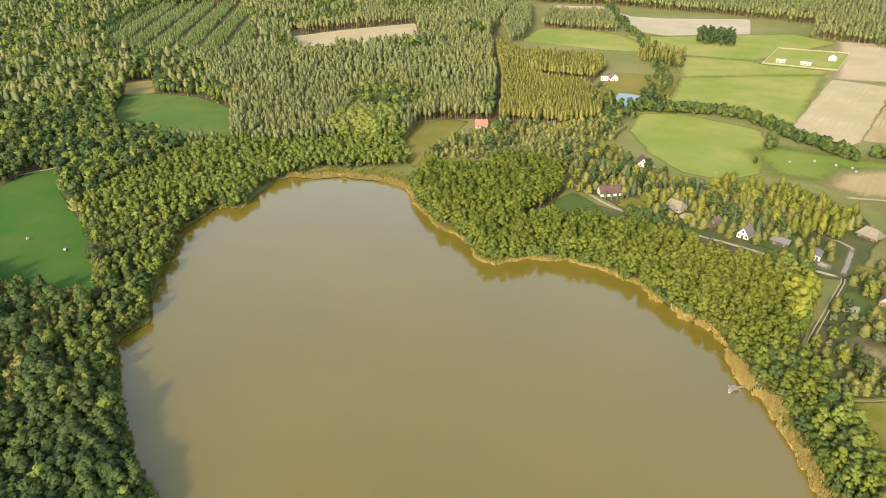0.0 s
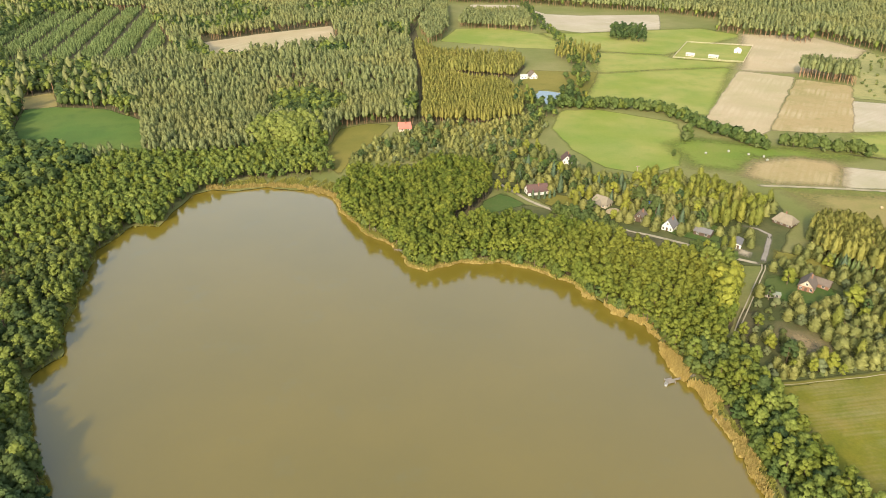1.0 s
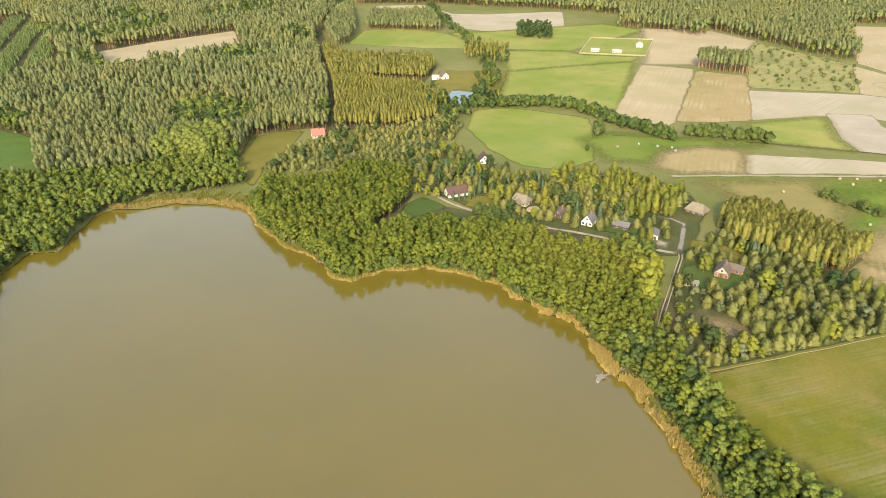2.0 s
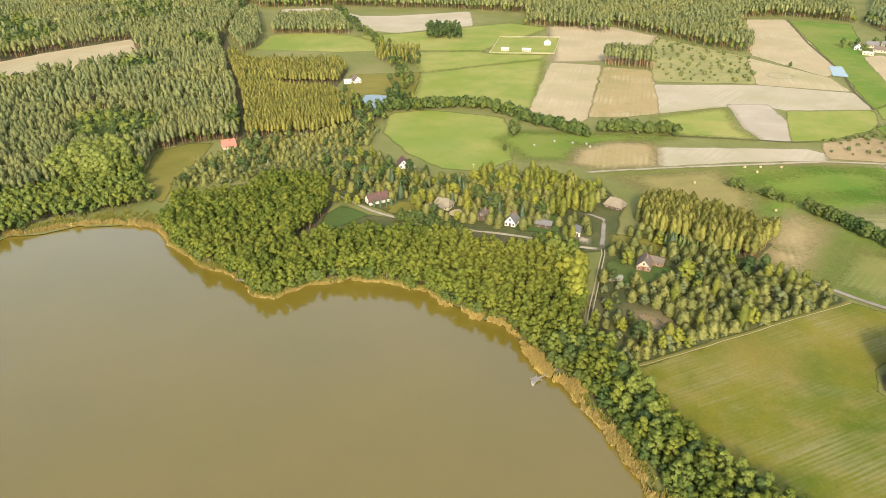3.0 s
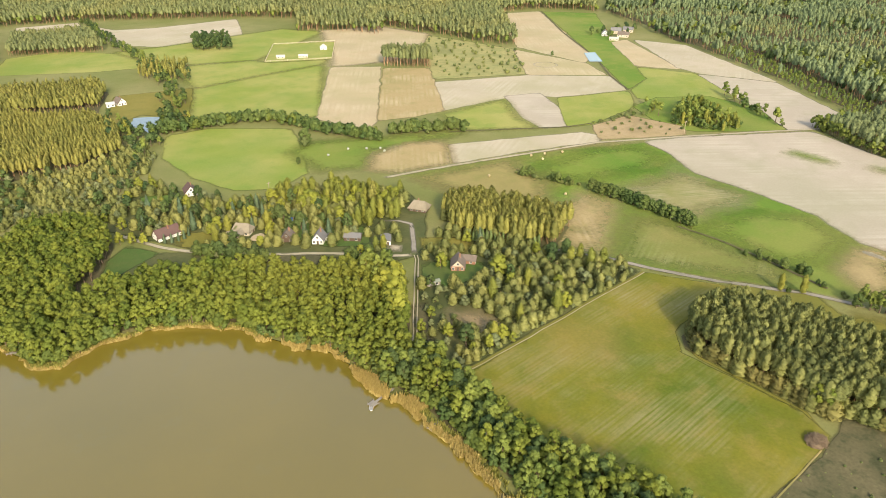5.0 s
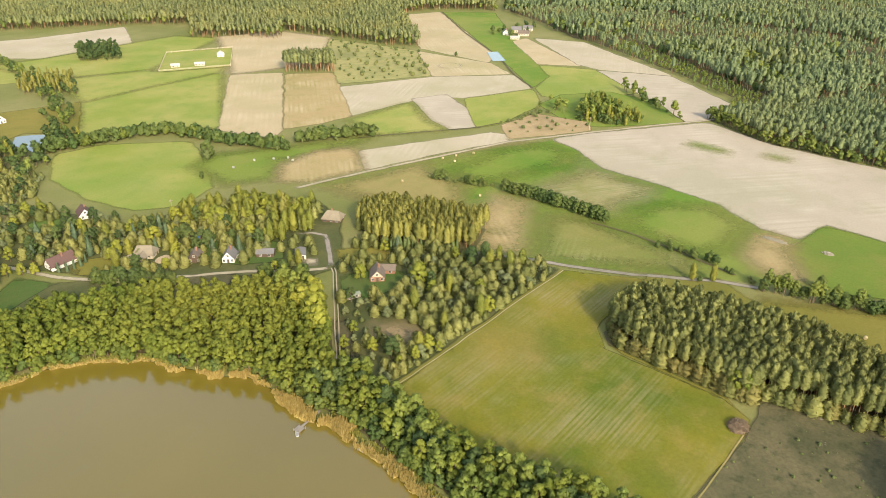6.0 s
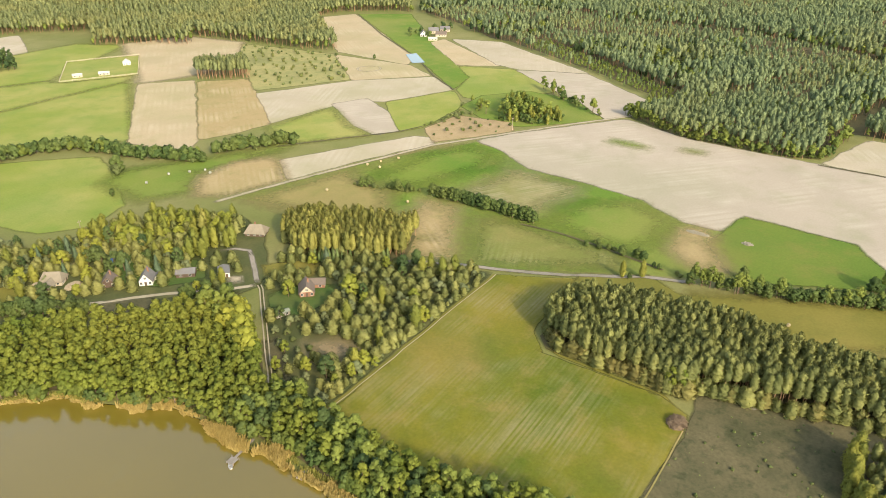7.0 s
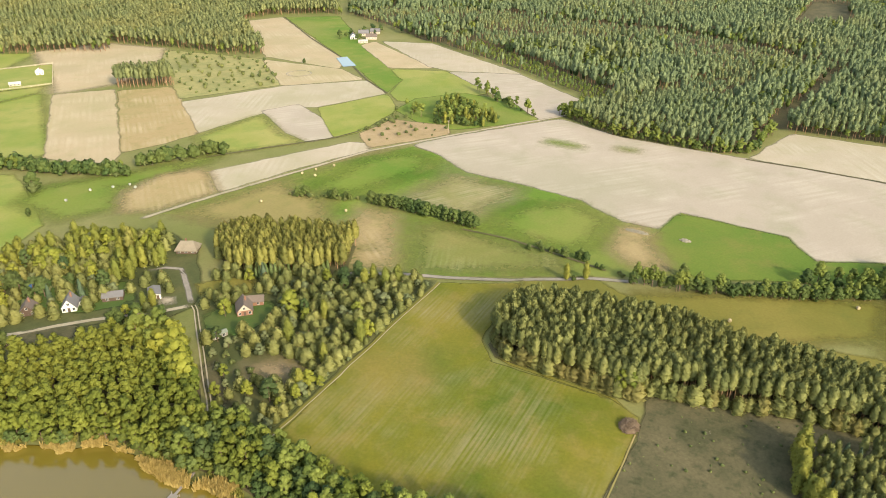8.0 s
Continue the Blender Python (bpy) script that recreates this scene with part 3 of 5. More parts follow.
sheet("meadow", fringe([(226, 352), (300, 335), (386, 297), (378, 267), (365, 242), (364, 200), (360, 168), (370, 118), (346, 50), (297, 101), (278, 139), (237, 204), (224, 231), (263, 263)], 5.0, 1.3), 0.034, M["green"], "open green meadow between road and woods", "meadow")
# litter sheets: their dark colour deepens the shaded gaps between crowns
for ring, label in (
    ([(-150, 92), (-100, 118), (-104, 160), (-126, 205), (-133, 225), (-141, 312), (-132, 345), (-114, 380), (-88, 397), (-60, 400), (-32, 402), (-38, 432), (-28, 490), (26, 496), (48, 853), (72, 1000), (122, 1180), (-760, 1180), (-760, 900), (-300, 280)], "shady litter floor of the western forest"),
    ([(24, 486), (60, 484), (112, 492), (124, 534), (120, 584), (132, 612), (149, 650), (150, 684), (74, 716), (62, 770), (66, 1000), (50, 900), (46, 700), (40, 560)], "needle litter of the stands beside the ride"),
    ([(700, 490), (692, 455), (620, 322), (552, 220), (508, 232), (486, 190), (486, 118), (494, 104), (555, 98), (558, 28), (552, -140), (1000, -300), (1480, -100), (1400, 420), (1050, 860), (800, 660), (750, 560)], "shady litter floor of the eastern forest"),
    ([(210, 149), (204, 142), (208, 93), (215, 90), (222, 62), (228, 44), (231, 18), (233, -60), (250, -60), (248, 3), (244, 23), (245, 51), (246, 89), (244, 112), (235, 140), (226, 148)], "needle litter under the meadow wood"),
    ([(-12, 350), (-2, 325), (8, 314), (16, 302), (21, 286), (26, 281), (37, 287), (55, 285), (71, 278), (84, 265), (91, 252), (99, 236), (107, 225), (122, 206), (136, 220), (146, 236), (147, 254), (142, 266), (118, 284), (96, 304), (72, 316), (46, 322), (60, 347), (68, 366), (64, 392), (40, 404), (28, 384), (4, 386), (-9, 392)], "shade-dark floor of the alder wood"),
    ([(108, 205), (122, 206), (128, 196), (124, 180), (121, 160), (122, 140), (126, 118), (120, 100), (110, 100), (109, 140), (110, 170), (111, 185)], "dark floor of the shore hedge"),
    ([(224, 228), (200, 270), (208, 290), (222, 296), (232, 286), (246, 250), (250, 240)], "needle litter of the village pine stand")):
    sheet("forest_floor", fringe(ring, 6.0, 1.3), 0.03 if len(ring) > 16 else 0.3, M["forest_floor"], label, "forest floor")

# ---- trees ----
rng = np.random.default_rng(7)


def lobes(kind, count):
    """Clumps of a rounded crown: centre, reach across and reach upwards, for a tree of the usual height of its kind."""
    out = []

    def dome(low, tall, wide, square=1.0):
        """A rounded crown, its clumps over the upper side."""
        mid, half = low + (tall - low) * 0.42, (tall - low) * 0.58
        if count == 1:
            return out.append((0, 0, mid, wide * 0.95, half * 0.95))
        big = wide * (1.35 / math.sqrt(count) + 0.08)
        for k in range(count):
            up = 1 - 1.5 * (k + 0.4) / count
            a = k * 2.39996 + rng.uniform(-0.4, 0.4)
            own = big * rng.uniform(0.75, 1.3)
            reach = max(0.0, wide * math.sqrt(max(0.0, 1 - up * up)) ** square - 0.45 * own) * rng.uniform(0.85, 1.15)
            out.append((reach * math.cos(a), reach * math.sin(a), mid + (half - 0.5 * own) * up * rng.uniform(0.85, 1.1), own, own * rng.uniform(0.75, 1.05)))

    if kind == "lime":
        dome(0.6, 7.6, 2.3)
    elif kind in ("thicket", "osier"):
        dome(0.1, 6.8, 2.2)
    elif kind == "willow":
        dome(0.4, 8.2, 2.5)
    elif kind == "oak":
        dome(1.6, 8.8, 2.25)
    elif kind in ("alder", "ash"):
        dome(2.8, 9.8, 1.75)
    elif kind == "sallow":
        dome(0.3, 4.8, 1.75)
    else:
        dome(0.1, 2.4, 1.3)
    return np.array(out)


GOLD = (1 + math.sqrt(5)) / 2
ICO = np.array([(s * a, t * b, 0) for s, t in ((-1, -1), (-1, 1), (1, -1), (1, 1)) for a, b in ((1, GOLD),)])
ICO = np.concatenate([ICO, ICO[:, [2, 0, 1]], ICO[:, [1, 2, 0]]]) / math.sqrt(1 + GOLD * GOLD)
ICO_FACES = np.array([(a, b, c) for a in range(12) for b in range(a + 1, 12) for c in range(b + 1, 12) if max(np.linalg.norm(ICO[a] - ICO[b]), np.linalg.norm(ICO[b] - ICO[c]), np.linalg.norm(ICO[a] - ICO[c])) < 1.1])


def facing(tris, normals):
    """Corners ordered so that each face looks the way of its normals."""
    flat = np.cross(tris[:, 1] - tris[:, 0], tris[:, 2] - tris[:, 0])
    back = (flat * normals.mean(1)).sum(1) < 0
    tris[back], normals[back] = tris[back][:, ::-1], normals[back][:, ::-1]
    return tris, normals


def unit(v):
    return v / (np.linalg.norm(v, axis=-1, keepdims=True) + 1e-9)


# narrowing crowns: foot, top, half width, bluntness, share of the width left at the foot
SPIRE = {"scots": (0.3, 6.0, 2.5, 2.3, 0.85), "sunlit_pine": (0.3, 6.0, 2.5, 2.3, 0.85), "gold_pine": (4.2, 13.4, 2.2, 2.4, 0.5), "pine": (6.8, 14.4, 2.1, 3.0, 0.6), "haze_pine": (6.4, 14.2, 2.15, 3.0, 0.6), "dark_pine": (5.6, 13.4, 2.05, 2.8, 0.5), "birch": (0.8, 9.6, 1.95, 3.0, 0.6), "spruce": (0.6, 10.6, 1.9, 1.4, 1.0), "young": (0.8, 10.2, 1.8, 1.8, 0.9)}


def spire_of(kind, clumps, count, size):
    """A crown that narrows to its top: a body of uneven whorls with loose sprays over it: corners and their normals."""
    low, tall, wide, blunt, foot = SPIRE[kind]
    rings, sides = {11: (9, 9), 8: (7, 7), 4: (5, 6), 1: (3, 5)}[clumps]
    sharp, lift = (0.75, 0.8) if kind in ("spruce", "young") else (0.56, 0.4)

    def girth(f):
        return wide * np.minimum(1.0, foot + (1 - foot) * f * 4) * np.maximum(0.0, 1 - f ** blunt) ** sharp

    f = (np.arange(rings) / rings)[:, None] + rng.uniform(-0.3, 0.3, (rings, sides)) / rings * (np.arange(rings) > 0)[:, None]
    f = np.clip(f, 0, 0.97)
    a = (np.arange(sides)[None] + 0.5 * (np.arange(rings) % 2)[:, None]) * 2 * math.pi / sides + rng.uniform(-0.25, 0.25, (rings, sides))
    r = girth(f) * (0.72 + 0.24 * (np.arange(rings) % 2)[:, None]) * rng.uniform(0.66, 1.16, (rings, sides))
    p = np.stack([r * np.cos(a), r * np.sin(a), low + (tall - low) * f], 2).reshape(-1, 3)
    p = np.concatenate([p, [(0.1, 0, tall - 0.04 * (tall - low))]])

    def outward(q):
        g = (q[..., 2] - low) / (tall - low)
        rise = 0.12 + 0.5 * np.clip(g, 0, 1) ** 1.5
        flat = unit(q * np.array([1, 1, 0]))
        return unit(flat + np.stack([0 * g, 0 * g, rise * (1 + 1.5 * (g > 0.9))], -1))

    n = unit(outward(p) + rng.normal(size=p.shape) * 0.3)
    faces = [(i * sides + j, i * sides + (j + 1) % sides, (i + 1) * sides + j) for i in range(rings - 1) for j in range(sides)]
    faces += [(i * sides + (j + 1) % sides, (i + 1) * sides + (j + 1) % sides, (i + 1) * sides + j) for i in range(rings - 1) for j in range(sides)]
    faces += [((rings - 1) * sides + j, (rings - 1) * sides + (j + 1) % sides, len(p) - 1) for j in range(sides)]
    g, w = rng.uniform(0, 1, count) ** 0.9, rng.uniform(0, 2 * math.pi, count)
    c = np.stack([girth(g) * np.cos(w), girth(g) * np.sin(w), low + (tall - low) * g], 1) 
    c[:, :2] *= rng.uniform(0.75, 1.12, (count, 1))
    m = unit(outward(c) + rng.normal(size=c.shape) * 0.42)
    way = unit(outward(c) * 0.7 + np.array([0, 0, -0.5 if kind == "birch" else lift]) + rng.normal(size=c.shape) * 0.25)
    side = unit(np.cross(way, m))
    big = size * rng.uniform(0.65, 1.3, (count, 1))
    tri = np.stack([c - way * big * 0.75 - side * big * 0.55, c - way * big * 0.75 + side * big * 0.55, c + way * big], 1)
    faces = np.array(faces)
    return facing(np.concatenate([p[faces], tri]), np.concatenate([n[faces], np.repeat(m[:, None], 3, 1)]))


def crown_of(kind, clumps, count, size):
    """Lumpy clumps of foliage with loose sprays of leaves or needles over them: corners and their normals, each faces x 3 x 3."""
    ball = lobes(kind, clumps)
    axis = ball[:, 2].mean() * 0.75
    reach = np.stack([ball[:, 3], ball[:, 3], ball[:, 4]], 1)

    def outward(p):
        return unit((p - np.array([0, 0, axis])) * np.array([1, 1, 0.6]))

    def buried(p, own):
        deep = np.full(len(p), 9.0)
        for b in range(len(ball)):
            gap = np.linalg.norm((p - ball[b, :3]) / reach[b], axis=1)
            deep = np.where(own == b, deep, np.minimum(deep, gap))
        return deep

    tris, norms = [], []
    for b in range(len(ball)):
        c, s = math.cos(b * 1.7), math.sin(b * 1.7)
        ico = ICO @ np.array([(c, -s, 0), (s, c, 0), (0, 0, 1)])
        p = ball[b, :3] + ico * reach[b] * rng.uniform(0.72, 1.02, (12, 1))
        n = unit(0.65 * ico + 0.6 * outward(p) + rng.normal(size=p.shape) * 0.14)
        tri, nor = p[ICO_FACES], n[ICO_FACES]
        mid = tri.mean(1)
        keep = (buried(mid, np.full(len(mid), b)) > 0.8) & ~((mid[:, 2] < ball[b, 2] - 0.5 * reach[b, 2]) & (b > len(ball) * 0.3))
        tris.append(tri[keep]), norms.append(nor[keep])
    weight = reach[:, 0] * reach[:, 2]
    which = rng.choice(len(ball), count * 4, p=weight / weight.sum())
    d = unit(rng.normal(size=(count * 4, 3)))
    d[:, 2] = np.where(d[:, 2] < -0.3, -d[:, 2], d[:, 2])
    c = ball[which, :3] + d * reach[which] * rng.uniform(0.86, 1.1, (count * 4, 1))
    keep = np.argsort(buried(c, which) < 0.9, kind="stable")[:count]
    c, d = c[keep], d[keep]
    n = unit(0.6 * d + 0.6 * outward(c) + rng.normal(size=c.shape) * 0.25)
    wide = size * rng.uniform(0.65, 1.3, (count, 1))
    tilt = unit(n + rng.normal(size=n.shape) * 0.35)
    side = unit(np.cross(tilt, rng.normal(size=n.shape)))
    up = np.cross(tilt, side)
    leaf = np.array([(-1, -0.62), (1.05, -0.5), (-0.1, 1.1)])[None] * rng.uniform(0.65, 1.25, (count, 3, 1)) * wide[:, None]
    tri = c[:, None] + side[:, None] * leaf[:, :, :1] + up[:, None] * leaf[:, :, 1:]
    tris.append(tri), norms.append(np.repeat(n[:, None], 3, 1))
    return facing(np.concatenate(tris), np.concatenate(norms))


def stem_of(kind, sides, steps, limbs):
    """Tapered trunk with a slight bend, and limbs: vertices and faces."""
    tall, girth = {"pine": (13.5, 0.22), "haze_pine": (13.5, 0.22), "dark_pine": (12.5, 0.2), "sallow": (3.6, 0.1), "gold_pine": (13.5, 0.2), "lime": (6.4, 0.2), "thicket": (5.2, 0.18), "osier": (5.0, 0.16), "scots": (6.4, 0.13), "sunlit_pine": (6.4, 0.13), "spruce": (9.5, 0.16), "young": (9.5, 0.12), "birch": (8.4, 0.12), "bush": (1.2, 0.1)}.get(kind, (7.2, 0.24))
    verts, faces = [], []

    def rod(a, b, ra, rb, pieces):
        first = len(verts)
        for k in range(pieces + 1):
            f = k / pieces
            p = np.array(a) + (np.array(b) - np.array(a)) * f + np.array([0.25 * math.sin(3 * f), 0.2 * math.sin(2.2 * f), 0]) * tall / 15
            for j in range(sides):
                w = 2 * math.pi * j / sides
                r = ra + (rb - ra) * f
                verts.append(p + np.array([r * math.cos(w), r * math.sin(w), 0]))
        for k in range(pieces):
            for j in range(sides):
                i, i2 = first + k * sides + j, first + k * sides + (j + 1) % sides
                faces.extend(((i, i2, i2 + sides), (i, i2 + sides, i + sides)))

    rod((0, 0, -0.1), (0, 0, tall), girth, girth * 0.25, steps)
    for k in range(limbs):
        h = tall * rng.uniform(0.45, 0.85)
        a = k * 2.4 + rng.uniform(-0.4, 0.4)
        reach = tall * rng.uniform(0.1, 0.18)
        rod((0, 0, h), (reach * math.cos(a), reach * math.sin(a), h + reach * 0.8), girth * 0.4, girth * 0.12, 1)
    return np.array(verts), np.array(faces)


BARK = {"pine": "pine_bark", "haze_pine": "pine_bark", "gold_pine": "pine_bark", "scots": "pine_bark", "dark_pine": "pine_bark", "birch": "birch_bark"}
# clumps, sprays, size of a spray, sides and lengths of the trunk, limbs
DETAIL = {"single": (11, 280, 0.34, 5, 3, 3), "near": (8, 170, 0.44, 4, 1, 0), "mid": (4, 40, 0.8, 3, 1, 0), "far": (1, 9, 1.15, 3, 1, 0)}
STOCK = {}


def stock(kind, detail):
    if (kind, detail) not in STOCK:
        clumps, count, size, sides, steps, limbs = DETAIL[detail]
        if kind in ("bush", "sallow"):
            clumps, count, size, limbs = min(clumps, 6), max(count // 3, 8), size * 0.62, 0
        if kind not in SPIRE and clumps > 1:
            clumps, count = int(clumps * 1.3), int(count * 1.1)
        shape = spire_of if kind in SPIRE else crown_of
        STOCK[kind, detail] = [(shape(kind, clumps, count, size), stem_of(kind, sides, steps, limbs)) for _ in range(6)]
    return STOCK[kind, detail]


def quick_mesh(name, verts, quads, tone=None, slot=None, normals=None):
    """A mesh from arrays of vertices and faces."""
    me = bpy.data.meshes.new(name)
    me.vertices.add(len(verts))
    me.vertices.foreach_set("co", np.ascontiguousarray(verts, np.float32).ravel())
    me.loops.add(quads.size)
    me.loops.foreach_set("vertex_index", np.ascontiguousarray(quads, np.int32).ravel())
    me.polygons.add(len(quads))
    me.polygons.foreach_set("loop_start", np.arange(0, quads.size, quads.shape[1], dtype=np.int32))
    if slot is not None:
        me.polygons.foreach_set("material_index", slot.astype(np.int32))
    if tone is not None:
        me.attributes.new("tone", "FLOAT", "POINT").data.foreach_set("value", tone.astype(np.float32))
    me.update(calc_edges=True)
    if normals is not None:
        me.attributes.new("custom_normal", "FLOAT_VECTOR", "POINT").data.foreach_set("vector", np.ascontiguousarray(normals, np.float32).ravel())
    return me


BLOCKED = []


def spread(ring, gap, clear=3.0, holes=(), shore=4.0):
    """Uneven spots about gap metres apart in a ring, off the lake, tracks, houses and fields."""
    (x0, y0), (x1, y1) = np.min(ring, 0), np.max(ring, 0)
    gx, gy = np.meshgrid(np.arange(x0, x1, gap), np.arange(y0, y1, gap * 0.87))
    gx = gx + (np.arange(gx.shape[0]) % 2)[:, None] * gap / 2
    p = np.stack([gx.ravel(), gy.ravel()], 1) + rng.uniform(-0.29, 0.29, (gx.size, 2)) * gap
    p = p[inside(p, ring)]
    p = p[~inside(p, lake_edge)]
    close = away(p, LAKE, True) < 12
    gap_to_water = np.full(len(p), 99.0)
    gap_to_water[close] = away(p[close], lake_edge, True)
    p = p[gap_to_water > shore]
    p = p[(p[:, 0] > -0.70 * p[:, 1] - 25) & (p[:, 1] > -10 - 0.03 * p[:, 0]) & (np.hypot(*p.T) < 1290)]
    for line, width in ways:
        p = p[away(p, line) > width / 2 + clear * 0.45]
    for x, y, r in BLOCKED:
        p = p[np.hypot(p[:, 0] - x, p[:, 1] - y) > r]
    for hole in holes:
        p = p[~inside(p, hole)]
    return p


def wood(name, label, kinds, spots, detail, size=(0.85, 1.15), category="wood"):
    """Many trees as one mesh: kinds with their shares."""
    if not len(spots):
        return None
    names = list(kinds)
    share = np.array([kinds[k] for k in names], float)
    pick = rng.choice(len(names), len(spots), p=share / share.sum())
    verts, norms, faces, tones, slots, mats, base = [], [], [], [], [], [], 0
    for n, kind in enumerate(names):
        mats += [M[kind + "_wood"], M[BARK.get(kind, "bark")]]
        for v, ((crown, lean), (stem, stem_faces)) in enumerate(stock(kind, detail)):
            mine = spots[(pick == n)][v::6]
            if not len(mine):
                continue
            turn, grow, fat, shade = rng.uniform(0, 6.283, len(mine)), rng.uniform(*size, len(mine)), rng.uniform(0.88, 1.14, len(mine)) * (1.2 if detail == "far" else 1.0), rng.uniform(0, 1, len(mine))
            for shape, way, quads, slot in ((crown.reshape(-1, 3), lean.reshape(-1, 3), np.arange(len(crown) * 3).reshape(-1, 3), 2 * n), (stem, unit(stem * np.array([1, 1, 0])), stem_faces, 2 * n + 1)):
                c, s = np.cos(turn)[:, None], np.sin(turn)[:, None]
                w = (grow * fat)[:, None]
                out = np.stack([(shape[:, 0] * c - shape[:, 1] * s) * w + mine[:, :1], (shape[:, 0] * s + shape[:, 1] * c) * w + mine[:, 1:], shape[:, 2] * grow[:, None] + 0 * c], 2)
                verts.append(out.reshape(-1, 3))
                norms.append(np.stack([way[:, 0] * c - way[:, 1] * s, way[:, 0] * s + way[:, 1] * c, way[:, 2] + 0 * c], 2).reshape(-1, 3))
                faces.append((quads[None] + (base + np.arange(len(mine)) * len(shape))[:, None, None]).reshape(-1, 3))
                base += len(mine) * len(shape)
                tones.append(np.repeat(shade, len(shape)))
                slots.append(np.full(len(mine) * len(quads), slot))
    me = quick_mesh(name, np.concatenate(verts), np.concatenate(faces), np.concatenate(tones), np.concatenate(slots), np.concatenate(norms))
    for m in mats:
        me.materials.append(m)
    return tagged(new(name, me), label, category, kind="stuff")


SINGLE = {}
KIND_NAME = {"osier": "osier_bush", "sunlit_pine": "young_pine", "gold_pine": "pine_tree", "lime": "lime_tree", "sallow": "sallow_bush", "thicket": "hedgerow_tree", "scots": "young_pine", "pine": "pine_tree", "dark_pine": "pine_tree", "spruce": "spruce_tree", "young": "young_conifer", "birch": "birch_tree", "bush": "bush", "alder": "alder_tree", "ash": "ash_tree", "oak": "broadleaf_tree", "willow": "willow_tree"}


def tree(kind, x, y, scale, label, group, detail="single"):
    """One tree: trunk with limbs, and a crown of leaf clumps."""
    if (kind, detail) not in SINGLE:
        made = []
        for (crown, lean), (stem, stem_faces) in stock(kind, detail):
            a = quick_mesh("crown", crown.reshape(-1, 3), np.arange(len(crown) * 3).reshape(-1, 3), normals=lean.reshape(-1, 3))
            b = quick_mesh("trunk", stem, stem_faces)
            a.materials.append(M[kind]), b.materials.append(M[BARK.get(kind, "bark")])
            made.append((a, b))
        SINGLE[kind, detail] = made
    crown, trunk = SINGLE[kind, detail][int(rng.integers(6))]
    wide = scale * rng.uniform(0.88, 1.14)
    ob = thing(KIND_NAME[kind], Matrix.LocRotScale((x, y, 0), Euler((0, 0, rng.uniform(0, 6.28))), (wide, wide, scale)), label, "bush" if kind in ("bush", "sallow") else "tree", group)
    for n, me in (("trunk", trunk), ("crown", crown)):
        new(n, me).parent = ob
    return ob


def trees(kinds, spots, size, labels, group, detail="single"):
    names = list(kinds)
    share = np.array([kinds[k] for k in names], float)
    for x, y in spots:
        kind = names[int(rng.choice(len(names), p=share / share.sum()))]
        tree(kind, float(x), float(y), float(rng.uniform(*size)), labels[kind], group, detail)


def along(line, gap, wild):
    return np.array(fringe(line, gap, 0.1, False)) + rng.normal(size=(len(fringe(line, gap, 0.1, False)), 2)) * wild


# spots kept free round buildings and gardens: x, y, radius
for free in ((145, 305, 5.8), (134, 316, 5.0), (158, 296, 4.3), (169, 284, 5.6), (166, 277, 4.0), (205, 304, 7.2), (181, 243, 6.5), (190, 245, 5.0), (162, 238, 3.6), (90, 356, 5.8), (120, 402, 5.0), (122, 332, 6.5), (26, 475, 6.5), (146, 334, 4.3), (170, 240, 5.8), (145, 604, 8.6), (97, 347, 7.5), (103, 339, 5.0), (80, 385, 6.0), (72, 383, 5.0), (97, 407, 7.0), (106, 402, 5.0), (116, 395, 5.0), (186, 267, 5.0), (193, 259, 5.0), (150, 331, 5.0), (158, 326, 4.5), (124, 297, 4.5), (131, 293, 4.0), (139, 296, 4.5), (129, 309, 4.0), (115, 332, 6.0), (124, 326, 5.0), (157, 205, 6.0), (152, 203, 4.5), (158, 213, 3.5), (185, 272, 4.5), (190, 265, 5.0)):
    BLOCKED.append(free)
GLADES = laid[:5]

# forest west and north of the lake
WEST = [(-150, 90), (-55, 105), (-66, 141), (-95, 180), (-106, 212), (-104, 240), (-112, 290), (-104, 325), (-92, 365), (-86, 383), (-72, 393), (-28, 395), (-16, 404), (-28, 432), (-18, 485), (16, 494), (33, 486), (43, 570), (48, 650), (51, 795), (55, 845), (90, 1000), (135, 1180), (-760, 1180), (-760, 900), (-300, 280)]
PALE = [(-72, 445), (-34, 445), (-32, 476), (-54, 489), (-75, 475)]
p = np.concatenate([q[np.hypot(*q.T) < 560] if k == 0 else q[np.hypot(*q.T) >= 560] for k, q in enumerate((spread(WEST, 3.6, 2.0, GLADES + [PALE], 0.9), spread(WEST, 4.2, 2.0, GLADES + [PALE], 1.2)))])
far = np.hypot(*p.T)
lake_gap = away(p, LAKE, True)
wet = (lake_gap + 14 * np.sin(p[:, 0] * 0.05) < np.where(p[:, 1] < 285, 14, 66)) & (p[:, 1] < 480)
stand = np.array([noise.noise(Vector((x * 0.011, y * 0.011, 3.3))) for x, y in p])
ROWED = [(-383, 814), (-401, 1010), (-286, 1040), (-187, 755), (-209, 687), (-322, 698)]
rowed = inside(p, ROWED)
thin = rng.uniform(size=len(p))
near, mid = far < 345, (far >= 345) & (far < 580)
piny = (stand > -0.1) | (p[:, 1] > 192)
wild = p[:, 0] + 60 * stand < -0.33 * p[:, 1] - 10
wood("lake_wood", "green shrubby wood on the western shore", {"oak": 3, "ash": 4, "thicket": 2}, p[wet & near], "near", (0.55, 1.0))
wood("lake_wood", "bright green broadleaf wood along the northern shore", {"ash": 6, "alder": 1.5, "thicket": 1}, p[wet & ~near], "mid", (0.6, 0.92))
